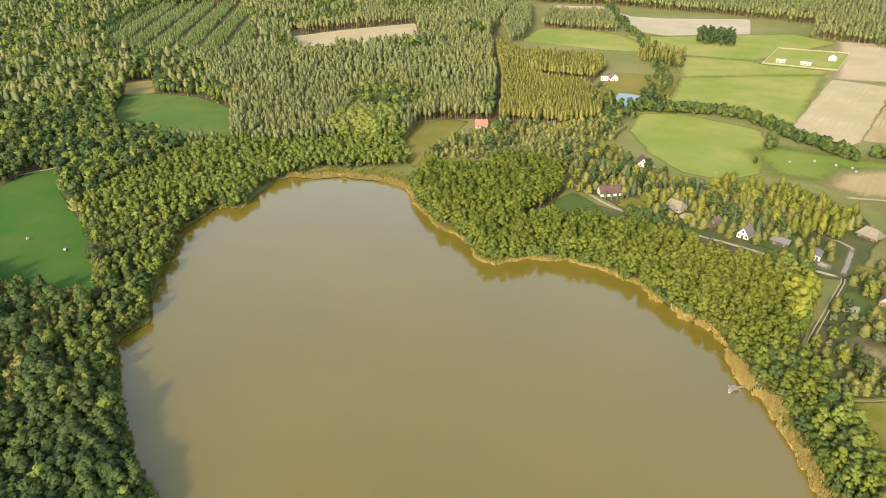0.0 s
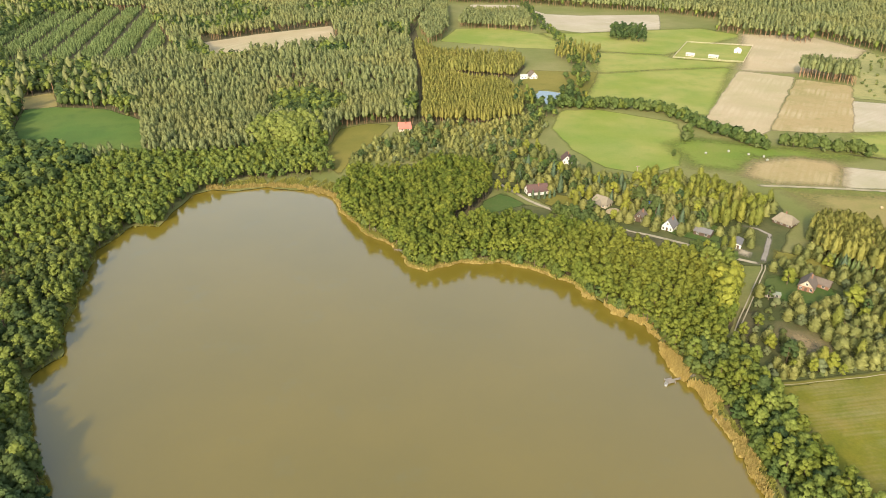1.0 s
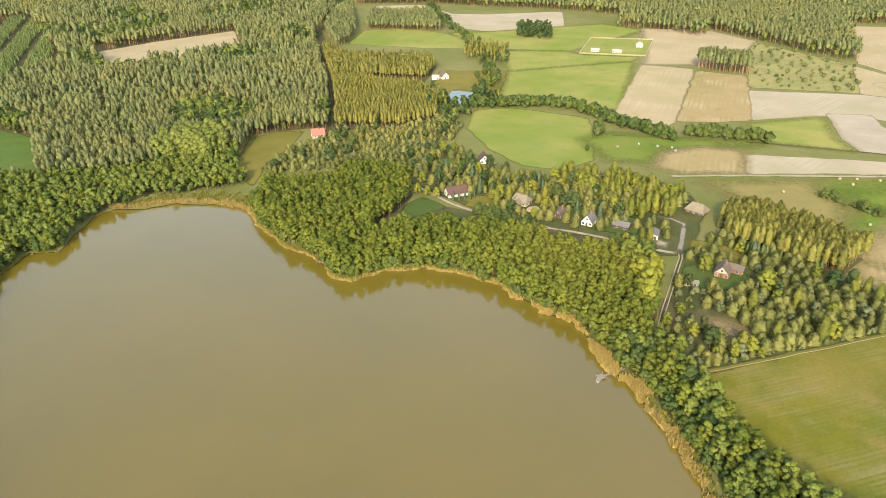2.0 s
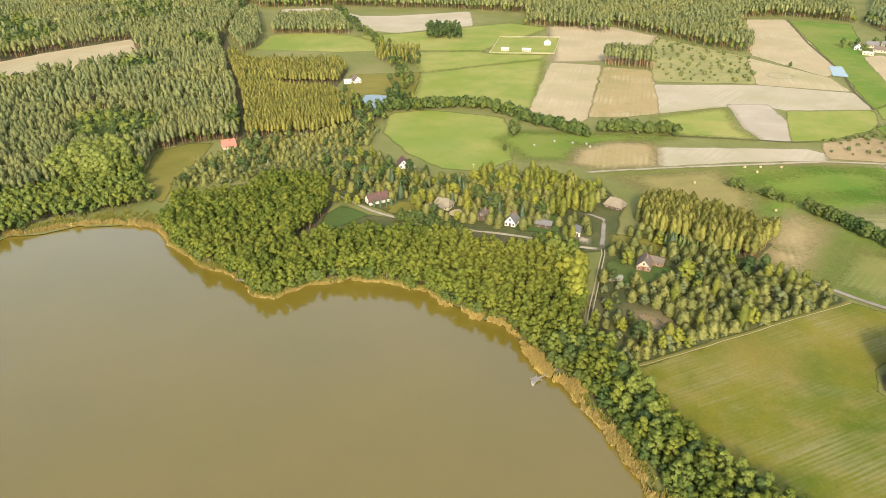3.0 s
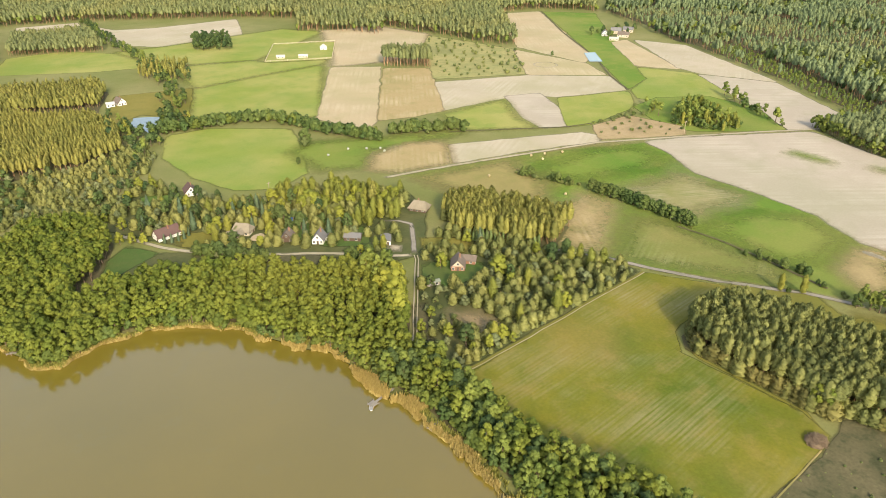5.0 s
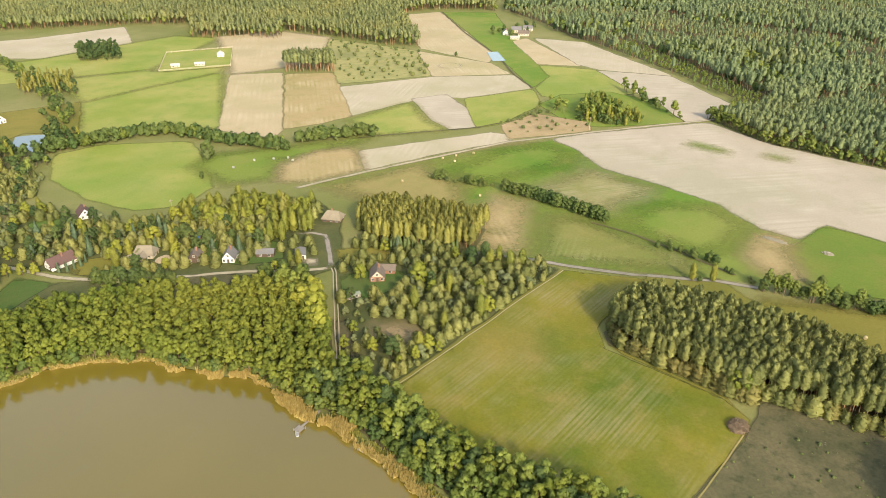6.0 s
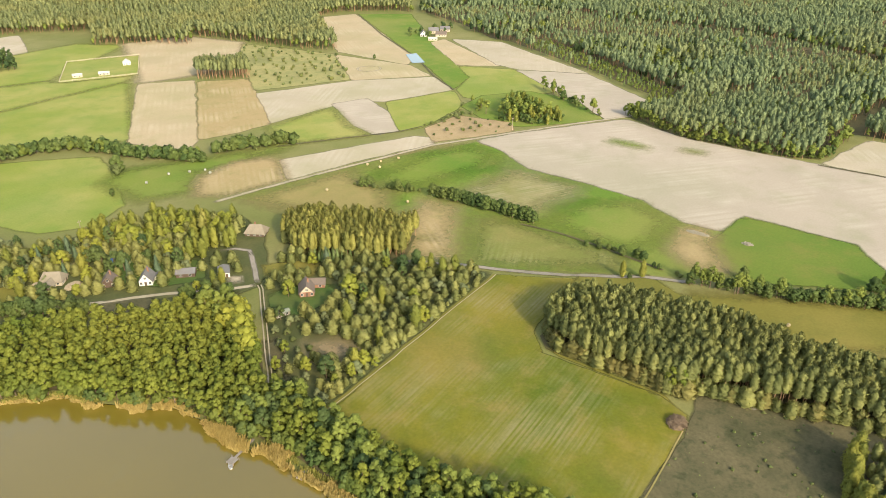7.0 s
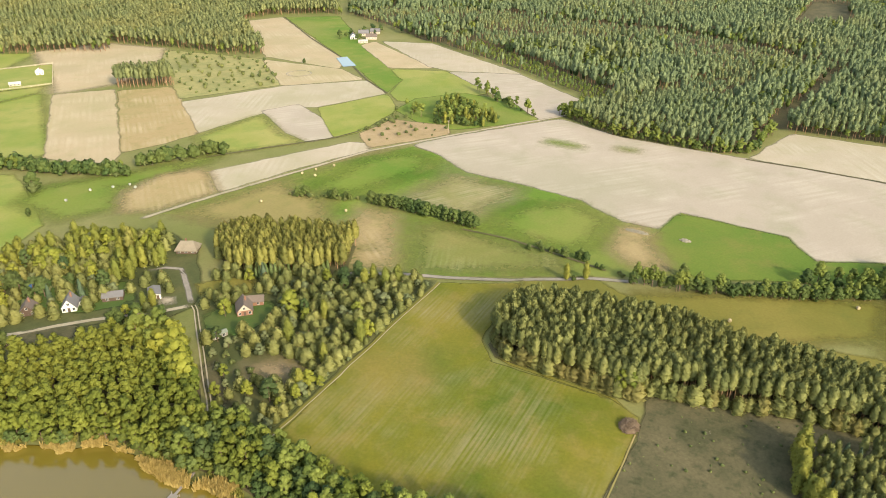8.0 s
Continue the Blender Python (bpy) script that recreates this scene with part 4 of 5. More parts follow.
wood("mixed_forest", "dark mixed forest of rounded broadleaf trees", {"oak": 6, "ash": 0.6}, p[~wet & near & ~piny], "near", (0.75, 1.35))
wood("pine_forest", "bushy olive pines west of the lake", {"scots": 5, "oak": 1.5}, p[~wet & near & piny], "near", (0.9, 1.4))
wood("pine_forest", "dense green pine forest behind the lake", {"pine": 6, "ash": 0.6, "oak": 0.4}, p[~wet & mid & ~wild & (stand > -0.12)], "mid", (0.58, 0.9))
wood("mixed_forest", "mixed forest with dark rounded crowns", {"oak": 5, "ash": 2.5, "scots": 1}, p[~wet & mid & (wild | (stand <= -0.12)) & (thin < 0.85)], "mid", (0.6, 1.35))
back = ~near & ~mid & ~wet & (thin < np.where(far > 760, 0.46, 0.62))
wood("pine_forest", "wide hazy pine forest towards the horizon", {"pine": 6, "ash": 0.6}, p[back & ~rowed & ~wild & (stand > -0.15)], "far", (0.72, 1.05))
wood("mixed_forest", "distant mixed forest with dark stands", {"oak": 4, "ash": 2.5, "pine": 0.8}, p[back & ~rowed & (wild | (stand <= -0.15))], "far", (0.7, 1.4))
lanes_cut = np.abs(((p[:, 0] + p[:, 1] * 0.12) / 27.0) % 1 - 0.5) < 0.34
wood("plantation", "young pine plantation in strips with dark lanes", {"young": 1}, p[~near & ~mid & rowed & lanes_cut], "far", (0.55, 0.75))

# pine stands east of the ride
p = spread([(38, 492), (84, 482), (112, 494), (122, 534), (118, 582), (90, 596), (60, 640), (50, 650), (46, 570)], 3.7, 2)
wood("pine_wood", "even golden-green pine stand beside the ride", {"gold_pine": 1}, p, "mid", (0.68, 0.82))
p = spread([(51, 656), (88, 630), (131, 612), (147, 650), (150, 682), (72, 712), (60, 760), (53, 760), (51, 712)], 3.9, 2)
wood("pine_wood", "reddish young pine stand with bare trunks", {"gold_pine": 1}, p, "far", (0.65, 0.85))
p = spread([(70, 770), (62, 1000), (120, 1020), (100, 840), (84, 783)], 5.0, 2)
wood("pine_wood", "distant pine strip beyond the ride", {"pine": 1}, p, "far", (0.8, 1.0))
p = spread([(113, 860), (136, 955), (212, 948), (198, 828)], 4.8, 2)
wood("pine_wood", "hazy pine grove among pale fields", {"pine": 1}, p, "far", (0.7, 0.95))
MIX_C = [(4, 452), (22, 466), (44, 490), (84, 480), (112, 494), (130, 520), (126, 470), (104, 438), (78, 391), (66, 400), (40, 411), (8, 412), (-12, 415)]
p = spread(MIX_C, 5.0, 3, [[(4, 400), (17, 408), (38, 408), (30, 385), (9, 386)]])
wood("mixed_wood", "mixed pines and bushes below the red-roofed house", {"scots": 6, "oak": 0.6, "bush": 1.2, "sallow": 1.5}, p, "mid", (0.65, 1.0))
p = spread(PALE, 6.0, 3)
trees({"willow": 1}, p, (1.45, 1.95), {"willow": "large rounded pale green broadleaf tree above the lake wood"}, "pale trees behind the lake")

# alder wood on the eastern shore
BELT_W = [(-20, 348), (-10, 316), (6, 298), (16, 274), (26, 270), (38, 278), (40, 300), (40, 322), (60, 347), (68, 366), (64, 392), (40, 404), (28, 384), (4, 386), (-9, 392)]
BELT_E = [(26, 270), (41, 274), (58, 272), (76, 258), (83, 243), (95, 220), (98, 208), (122, 203), (136, 220), (146, 236), (147, 254), (142, 266), (118, 284), (96, 304), (72, 316), (46, 318), (36, 300)]
p = spread(BELT_W, 4.1, 2, [laid[47]], 1.2)
skirt = p[away(p, lake_edge, True) < 9]
wood("alder_wood", "dense bright green alder wood on the point", {"alder": 1}, p, "near", (0.92, 1.16))
p = spread(BELT_E, 4.1, 2, (), 1.2)
skirt = np.concatenate([skirt, p[away(p, lake_edge, True) < 9]])
skirt = np.concatenate([skirt + rng.normal(size=skirt.shape) * 1.4, skirt + rng.normal(size=skirt.shape) * 2.0])
skirt = skirt[~inside(skirt, lake_edge)]
wood("shore_shrubs", "leafy undergrowth at the foot of the alders", {"osier": 4, "thicket": 0.6}, skirt[away(skirt, lake_edge, True) > 0.6], "mid", (0.6, 0.95), "shrubs")
first = p[:, 0] + p[:, 1] < 330
trees({"alder": 1}, p[first], (0.92, 1.16), {"alder": "bright green alder in the lakeside wood"}, "alders of the lakeside wood")
wood("alder_wood", "dense bright green alder wood along the lake", {"alder": 1}, p[~first], "near", (0.92, 1.16))
HEDGE = [(100, 206), (122, 206), (129, 196), (127, 180), (125, 160), (126, 140), (130, 118), (138, 96), (122, 80), (100, 100), (101, 140), (101, 180)]
p = spread(HEDGE, 4.0, 2, (), 6.0)
trees({"ash": 1.6, "oak": 0.8, "alder": 1.8}, p, (0.98, 1.25), {"oak": "dark rounded broadleaf tree in the shore hedge", "ash": "dark green broadleaf tree in the shore hedge", "alder": "bright green alder in the shore hedge"}, "trees of the shore hedge")
wood("shore_shrubs", "leafy undergrowth of the shore hedge", {"osier": 2, "thicket": 2}, spread(HEDGE, 2.7, 2, (), 4.0), "near", (0.5, 0.88), "shrubs")

for line, label in ((SHORE_E[:13], "low green shrubs under the alders at the shore"), (SHORE_E[13:], "low green shrubs behind the reeds"), (SHORE_W[:16], "overhanging green shrubs on the western shore")):
    p = along(line, 1.0, 4.0)
    p = p[~inside(p, lake_edge)]
    strip = away(p, lake_edge, True)
    p = p[(strip > np.where((p[:, 0] > 80) & (p[:, 1] < 235), 4.0, 0.5)) & (strip < 7.5) & (p[:, 1] > 120)]
    wood("shore_shrubs", label, {"thicket": 1.0, "osier": 4, "sallow": 0.7}, p, "near", (0.45, 0.9), "shrubs")

# pine wood beside the mown meadow
PINE_Q = [(215, 150), (205, 139), (206, 91), (213, 90), (220, 62), (226, 44), (229, 18), (231, -60), (254, -60), (253, 3), (250, 23), (251, 51), (253, 89), (251, 114), (243, 142), (232, 152)]
p = spread(PINE_Q, 2.9, 1.5)
first = p[:, 0] < 232
trees({"dark_pine": 1}, p[first][:180], (0.85, 1.05), {"dark_pine": "tall slender green pine in the meadow wood"}, "pines of the meadow wood")
wood("pine_wood", "dense green pine wood beside the mown meadow", {"dark_pine": 1}, np.concatenate([p[first][180:], p[~first]]), "near", (0.85, 1.05))
# golden edge row: the low sun's warmth is painted into its leaves
wood("pine_wood", "bushy sun-golden edge of the meadow wood", {"sunlit_pine": 4, "scots": 1}, along([(213, 148), (205.5, 138), (206.5, 93), (213, 90)], 2.2, 0.7), "near", (0.7, 1.3))
wood("pine_wood", "low pines along the cleared ground", {"scots": 3, "sunlit_pine": 1.5}, along([(212, 90), (219, 62), (225, 44), (228, 18), (230, -40)], 1.7, 0.8), "near", (0.7, 1.25))
trees({"birch": 2, "alder": 1}, np.array([(207.5, 93), (206.5, 96.5), (209.5, 91.5), (211, 94.5), (209, 97)]), (0.95, 1.2), {"birch": "tall yellow-green birch at the pine wood corner", "alder": "tall bright green tree at the pine wood corner"}, "corner trees of the pine wood")
p = spread([(188, 36), (208, 37), (216, 22), (218, -30), (180, -30)], 3.2, 1.5)
wood("pine_wood", "dark pine wood at the edge of the clearing", {"dark_pine": 5, "spruce": 0.5}, p, "near", (0.62, 0.82))
trees({"birch": 1}, along([(184, 26), (186, 34), (189, 40), (210, 41)], 1.7, 0.6), (0.8, 1.15), {"birch": "yellow-green birch at the edge of the clearing"}, "birches at the clearing")

p = spread([(194, 86), (211, 88), (217, 63), (224, 42), (208, 43), (190, 42), (176, 40), (135, 80), (162, 86)], 3.2, 1)
wood("grass_tussocks", "dark grassy tussocks on the cleared ground", {"bush": 1}, p[rng.uniform(size=len(p)) < 0.22], "far", (0.14, 0.42), "tussocks")
# village trees
GARDEN = [(160, 244), (170, 256), (182, 251), (192, 238), (182, 230), (165, 232)]
tags = {"lime": "rounded yellow-green garden tree", "gold_pine": "tall golden-green pine behind the houses", "sallow": "grey-green sallow bush in a garden", "scots": "bushy green young pine in the village", "birch": "yellow-green birch in the village", "oak": "rounded green garden tree", "spruce": "narrow blue-green garden spruce", "bush": "low round garden bush", "willow": "bright pale green willow in a garden", "alder": "bright green tree beside the lane"}
VILLAGE = [(75, 377), (67, 395), (104, 434), (132, 372), (150, 366), (160, 352), (168, 309), (158, 292), (140, 300), (103, 330)]
p = spread(VILLAGE, 4.8, 2.3, [laid[47]])
trees({"scots": 4, "lime": 0.8, "birch": 0.5, "oak": 1.5, "sallow": 1.5, "spruce": 0.3}, p, (0.7, 1.15), tags, "village trees")
VILL_N = [(151, 366), (160, 369), (190, 356), (210, 324), (203, 314), (192, 303), (176, 300), (168, 309), (158, 335)]
p = spread(VILL_N, 4.6, 2.5)
wood("pine_wood", "golden and green pines behind the houses", {"scots": 4, "birch": 2, "lime": 1.2, "gold_pine": 0.35}, p, "near", (0.95, 1.3))
VILL_E = [(131, 208), (146, 226), (160, 246), (174, 262), (199, 277), (221, 231), (240, 191), (204, 189), (166, 187), (132, 185)]
p = spread(VILL_E, 5.3, 2.0, [GARDEN])
rough = (p[:, 0] - 128) * 0.83 - (p[:, 1] - 207) * 0.55 < 17
rough &= p[:, 1] < 236
trees({"sallow": 5, "scots": 2.5, "lime": 0.5, "bush": 1.2}, p[rough], (0.55, 1.0), tags, "bushes beside the shore track")
trees({"scots": 10, "lime": 0.5, "birch": 0.3, "oak": 0.4, "sallow": 1.6}, p[~rough], (0.75, 1.2), tags, "trees between lane and meadow")
wood("lane_shrubs", "dense dark bushes on the lake side of the lane", {"thicket": 3, "oak": 1, "sallow": 1}, along([(94, 330), (100, 322), (106, 315), (112, 308), (117, 302)], 0.8, 1.3), "near", (0.55, 0.95), "bushes")
trees({"thicket": 3, "sallow": 1}, along([(97, 335), (104, 328), (111, 320)], 3.4, 1.2), (0.5, 0.8), {"thicket": "dark green tree beside the village lane", "sallow": "grey-green bush beside the village lane"}, "trees along the lane")
for x, y, s in ((174.5, 281, 0.9), (176.5, 285, 0.8), (178.5, 290, 0.95), (172, 294, 0.9), (166, 295, 0.85), (181, 294, 0.7), (176, 297, 0.9)):
    tree("scots", x, y, s, tags["scots"], "village trees")
wood("verge_pines", "low bushy pines and sallows along the meadow path", {"scots": 3, "sallow": 1, "bush": 1}, along([(236, 191), (203, 189.8), (166, 187.8), (136, 187.2)], 1.9, 0.7), "near", (0.3, 0.72))
for x, y in ((87, 350), (90, 348.5), (93, 348), (96, 348.5), (99, 350.5)):
    tree("spruce", x, y, 0.5, "grey-green clipped spruce before the maroon-roofed house", "spruce hedge")
p = np.concatenate([along([(147, 283), (153, 275), (158, 267)], 2.6, 1.6), along([(149, 284), (154, 279), (158, 276)], 2.2, 1.2)])
trees({"thicket": 3, "lime": 1, "scots": 1}, p, (0.6, 0.95), {"thicket": "dark green tree beside the village lane", "lime": "bright green tree beside the lane", "scots": "bushy pine beside the village lane"}, "trees along the lane")
p = spread([(224, 228), (200, 270), (208, 290), (222, 296), (232, 286), (246, 250), (250, 240)], 3.0, 1.5)
wood("pine_wood", "golden-green pine stand behind the village", {"gold_pine": 8, "scots": 0.7}, p, "near", (0.9, 1.1))
for kind, x, y, s in (("lime", 173, 247, 1.1), ("lime", 188, 226, 1.35), ("birch", 191.5, 211.5, 1.0), ("birch", 153.2, 191, 0.95), ("lime", 149, 189, 0.75), ("lime", 158, 186, 0.6), ("lime", 142, 190, 0.65), ("oak", 128, 201, 0.7), ("birch", 219, 212, 1.1), ("birch", 224, 205, 1.15), ("birch", 229, 202, 1.1), ("birch", 225, 212, 1.05), ("lime", 196, 232, 0.75), ("spruce", 201.6, 253.2, 0.95), ("spruce", 196, 246, 0.55), ("birch", 163, 277, 0.95), ("birch", 160, 279, 0.9), ("lime", 70, 362, 0.85), ("lime", 75, 359, 0.8), ("lime", 79, 355, 0.8), ("lime", 66, 366, 0.8), ("lime", 108, 345, 0.8), ("lime", 100, 425, 1.0), ("lime", 106, 420, 1.0)):
    tree(kind, x, y, s, tags[kind], "village trees")

trees({"ash": 1}, np.array([(143, 252), (146, 245), (141, 258), (139, 247), (144, 260), (148, 251), (150, 257)]), (1.3, 1.5), {"ash": "tall bright green tree at the end of the alder wood"}, "tall trees beside the shore track")
trees({"lime": 1}, np.array([(142, 238), (137, 231), (146, 244), (134, 225), (139.5, 242)]), (1.65, 1.95), {"lime": "tall bright yellow-green tree beside the shore track"}, "tall trees beside the shore track")
trees({"young": 1}, along([(201, 260), (212, 248), (223, 236)], 2.0, 0.25), (0.5, 0.68), {"young": "young pine in a straight planted row"}, "planted row behind the brick house")
trees({"young": 1}, along([(204, 263), (215, 251), (226, 239)], 2.0, 0.25), (0.5, 0.68), {"young": "young pine in a straight planted row"}, "planted row behind the brick house")

# hedgerows and lone trees in the fields
htags = {"ash": "upright grey-green tree in a field hedgerow", "thicket": "dark green broadleaf tree in a field hedgerow", "alder": "green tree in a field hedgerow", "bush": "dark low hedgerow bush", "birch": "yellow-green birch in a field hedgerow", "dark_pine": "dark green pine in a field hedgerow"}
wood("hedgerow", "dark green hedgerow behind the misty meadow", {"thicket": 4, "osier": 1, "bush": 1}, along([(150, 520), (176, 514), (204, 508), (222, 496), (228, 472)], 1.0, 2.4), "mid", (0.75, 1.35), "hedgerow")
wood("hedgerow", "dark green hedgerow below the ploughed field", {"thicket": 4, "bush": 1}, along([(228, 472), (233, 452), (244, 430), (253, 411)], 1.0, 1.6), "mid", (0.85, 1.35), "hedgerow")
wood("hedgerow", "dark green hedgerow below the striped stubble", {"thicket": 4, "bush": 1}, along([(269, 417), (280, 413), (295, 404), (312, 394)], 1.0, 1.6), "mid", (0.9, 1.4), "hedgerow")
trees({"thicket": 2, "bush": 3}, along([(281, 308), (288, 288), (293, 273)], 1.8, 0.8), (0.6, 0.95), htags, "short hedge in the meadow")
trees({"thicket": 5}, along([(295, 263), (297, 235), (298, 215), (297, 201)], 1.7, 1.0), (0.85, 1.15), htags, "dense hedgerow in the meadow")
trees({"thicket": 3, "bush": 2, "birch": 1}, along([(294, 168), (292, 150), (290, 134), (285, 120)], 3.4, 1.8), (0.4, 0.9), htags, "thin hedgerow by the ditch")
trees({"ash": 2, "thicket": 3}, along([(283, 116), (291, 88), (304, 58), (325, 22), (340, -30)], 1.5, 1.0), (0.75, 1.08), htags, "tall hedgerow behind the hay meadow")
trees({"ash": 2, "thicket": 1}, spread([(322, 58), (332, 30), (350, 18), (366, -40), (330, -40), (318, 30)], 4.6, 1), (0.85, 1.2), htags, "grove at the field corner")
lone_tags = {"thicket": "lone dark green tree in open fields", "bush": "large round lone field bush", "birch": "lone yellow-green birch beside the field road", "willow": "pale bush in a gap of the hedgerow"}
for kind, x, y, s in (("thicket", 211, 436, 1.7), ("bush", 209, 433, 2.6), ("thicket", 189, 405, 0.7), ("thicket", 301, 99, 0.95), ("birch", 271, 142, 0.9), ("birch", 276, 135, 0.95), ("thicket", 537, 520, 0.7), ("thicket", 293, 164, 0.6), ("thicket", 272, 139, 0.5), ("willow", 260.5, 426.5, 0.62)):
    tree(kind, x, y, s, lone_tags[kind], "lone field trees")

# groves further off
p = spread([(380, 592), (412, 556), (428, 580), (394, 606)], 3.6, 1)
trees({"pine": 1}, p, (1.05, 1.3), {"pine": "pine in a square grove beside stubble"}, "square pine grove", "mid")
p = np.concatenate([spread([(434, 310), (446, 276), (466, 270), (476, 296), (500, 330), (468, 328)], 4.6, 1), along([(536, 327), (514, 298), (489, 255)], 4.2, 1.8), along([(424, 340), (444, 331), (466, 350)], 4.4, 2.0)])
wood("copse", "loose green copse beside the sandy road", {"thicket": 2, "ash": 4, "birch": 2, "bush": 1}, p, "mid", (0.5, 1.2), "copse")
trees({"bush": 1}, np.concatenate([along([(392, 345), (430, 344), (450, 354)], 5, 1.5), spread([(391, 341), (429, 340), (437, 303), (421, 290), (370, 320)], 11, 1)]), (0.5, 1.2), {"bush": "dark low bush on cleared heath"}, "bushes on the heath", "mid")
trees({"bush": 1}, spread([(509, 686), (523, 611), (530, 565), (463, 481), (390, 520), (418, 562), (440, 610)], 13.0, 1), (0.6, 1.7), {"bush": "low scrub bush on rough heath"}, "scrub on the heath", "far")
p = spread([(184, 681), (218, 647), (240, 712), (203, 740)], 6, 1)
wood("grove", "brownish-green grove beside a stream", {"oak": 1, "gold_pine": 2.5}, p, "mid", (0.6, 0.85), "grove")
p = spread([(268, 775), (300, 748), (328, 818), (297, 839)], 7, 1)
wood("grove", "small dark broadleaf grove in pasture", {"oak": 1}, p, "mid", (0.9, 1.1), "grove")
p = np.concatenate([along([(230, 1020), (215, 844), (215, 756), (202, 674), (188, 600), (166, 556), (146, 523), (131, 494), (112, 478)], 2.8, 3.6), spread([(120, 500), (135, 520), (150, 515), (172, 530), (160, 560), (150, 530), (136, 520), (132, 560), (118, 560)], 5.5, 1)])
wood("stream_wood", "dark green trees and bushes along a stream", {"oak": 3, "ash": 2, "thicket": 2, "bush": 1, "birch": 0.6}, p, "mid", (0.5, 1.0))

trees({"oak": 1}, np.array([(117, 538), (160, 543), (183, 580), (173, 600), (131, 497), (120, 502), (165, 555), (128, 576), (122, 560), (151, 520), (157, 530), (113, 520), (168, 570), (190, 592), (138, 512), (145, 517), (153, 524), (158, 536), (163, 548), (131, 516)]), (0.8, 1.25), {"oak": "dark green broadleaf tree beside the pond"}, "trees round the pond", "mid")
trees({"thicket": 3, "oak": 2}, np.array([(652, 566), (658, 572), (668, 571), (676, 570), (690, 568), (697, 565), (706, 560), (710, 552), (690, 546), (664, 548), (655, 546), (715, 566), (722, 574), (704, 572), (684, 576)]), (0.6, 1.0), {"thicket": "dark green tree beside the farm buildings", "oak": "rounded dark tree beside the farm buildings"}, "trees round the farm", "mid")

# far woods
NORTH = [(404, 804), (441, 775), (470, 725), (515, 775), (504, 768), (516, 694), (528, 611), (545, 578), (572, 610), (676, 750), (735, 745), (785, 690), (780, 660), (1000, 900), (700, 1350), (100, 1350), (130, 1060), (225, 1040), (395, 935), (450, 885)]
p = spread(NORTH, 6.6, 2)
wood("pine_forest", "distant hazy pine forest behind the fields", {"pine": 5, "ash": 1}, p, "far", (0.9, 1.25))
EAST = [(700, 500), (686, 455), (614, 322), (548, 226), (502, 238), (478, 190), (478, 118), (486, 104), (548, 100), (552, 28), (546, -140), (1000, -300), (1480, -100), (1400, 420), (1050, 860), (790, 660), (740, 560)]
p = spread(EAST, 5.0, 2, [[(1001, 143), (1042, 78), (1249, 98), (1254, 144)]])
far = np.hypot(*p.T)
stand = np.array([noise.noise(Vector((x * 0.009, y * 0.009, 8.1))) for x, y in p])
thin = rng.uniform(size=len(p))
ride = away(p, [(487, 102), (574, 96), (622, 88), (760, 72)]) > 6
LANE_A, LANE_B = [(766, 460), (778, 384), (798, 259), (791, 143), (730, 60)], [(900, 480), (879, 382), (874, 248), (835, 155), (790, 100)]
ride &= (away(p, LANE_A) > 7) & (away(p, LANE_B) > 8)
low_strip = inside(p, [(690, 450), (614, 322), (548, 226), (580, 224), (615, 277), (648, 323), (712, 420)])
between = inside(p, LANE_A + LANE_B[::-1])
edge = far < 610
# the eastern pines carry distance haze in their leaf colour
wood("pine_forest", "dense green pine forest edge beyond the pale field", {"haze_pine": 5, "ash": 1.6}, p[edge & ride & ~low_strip], "mid", (0.75, 1.0))
rim = along([(545, 228), (504, 240), (479, 192), (478, 150), (479, 118), (488, 103), (550, 99)], 1.9, 1.0)
wood("forest_edge", "bushy green broadleaf edge of the eastern forest", {"ash": 3, "thicket": 2, "osier": 1}, rim, "mid", (0.6, 1.05), "wood edge")
wood("pine_forest", "low young trees along the forest edge", {"young": 1, "ash": 2}, p[low_strip & ride], "mid", (0.4, 0.6))
age = np.array([noise.noise(Vector((x * 0.006, y * 0.006, 21.7))) for x, y in p])
age[between] = -1.0
open_far = ~edge & ride & ~low_strip & (thin < np.where(far > 820, 0.52, 0.74))
wood("pine_forest", "wide dark green pine forest to the east", {"haze_pine": 5, "oak": 0.6}, p[open_far & (stand > -0.1) & (age > -0.12)], "far", (0.85, 1.12))
wood("pine_forest", "even younger pine stand in the eastern forest", {"haze_pine": 5, "pine": 2}, p[open_far & (stand > -0.1) & (age <= -0.12)], "far", (0.62, 0.78))
wood("mixed_forest", "distant dark mixed forest stand", {"oak": 2, "ash": 2, "haze_pine": 3}, p[open_far & (stand <= -0.1)], "far", (0.85, 1.2))

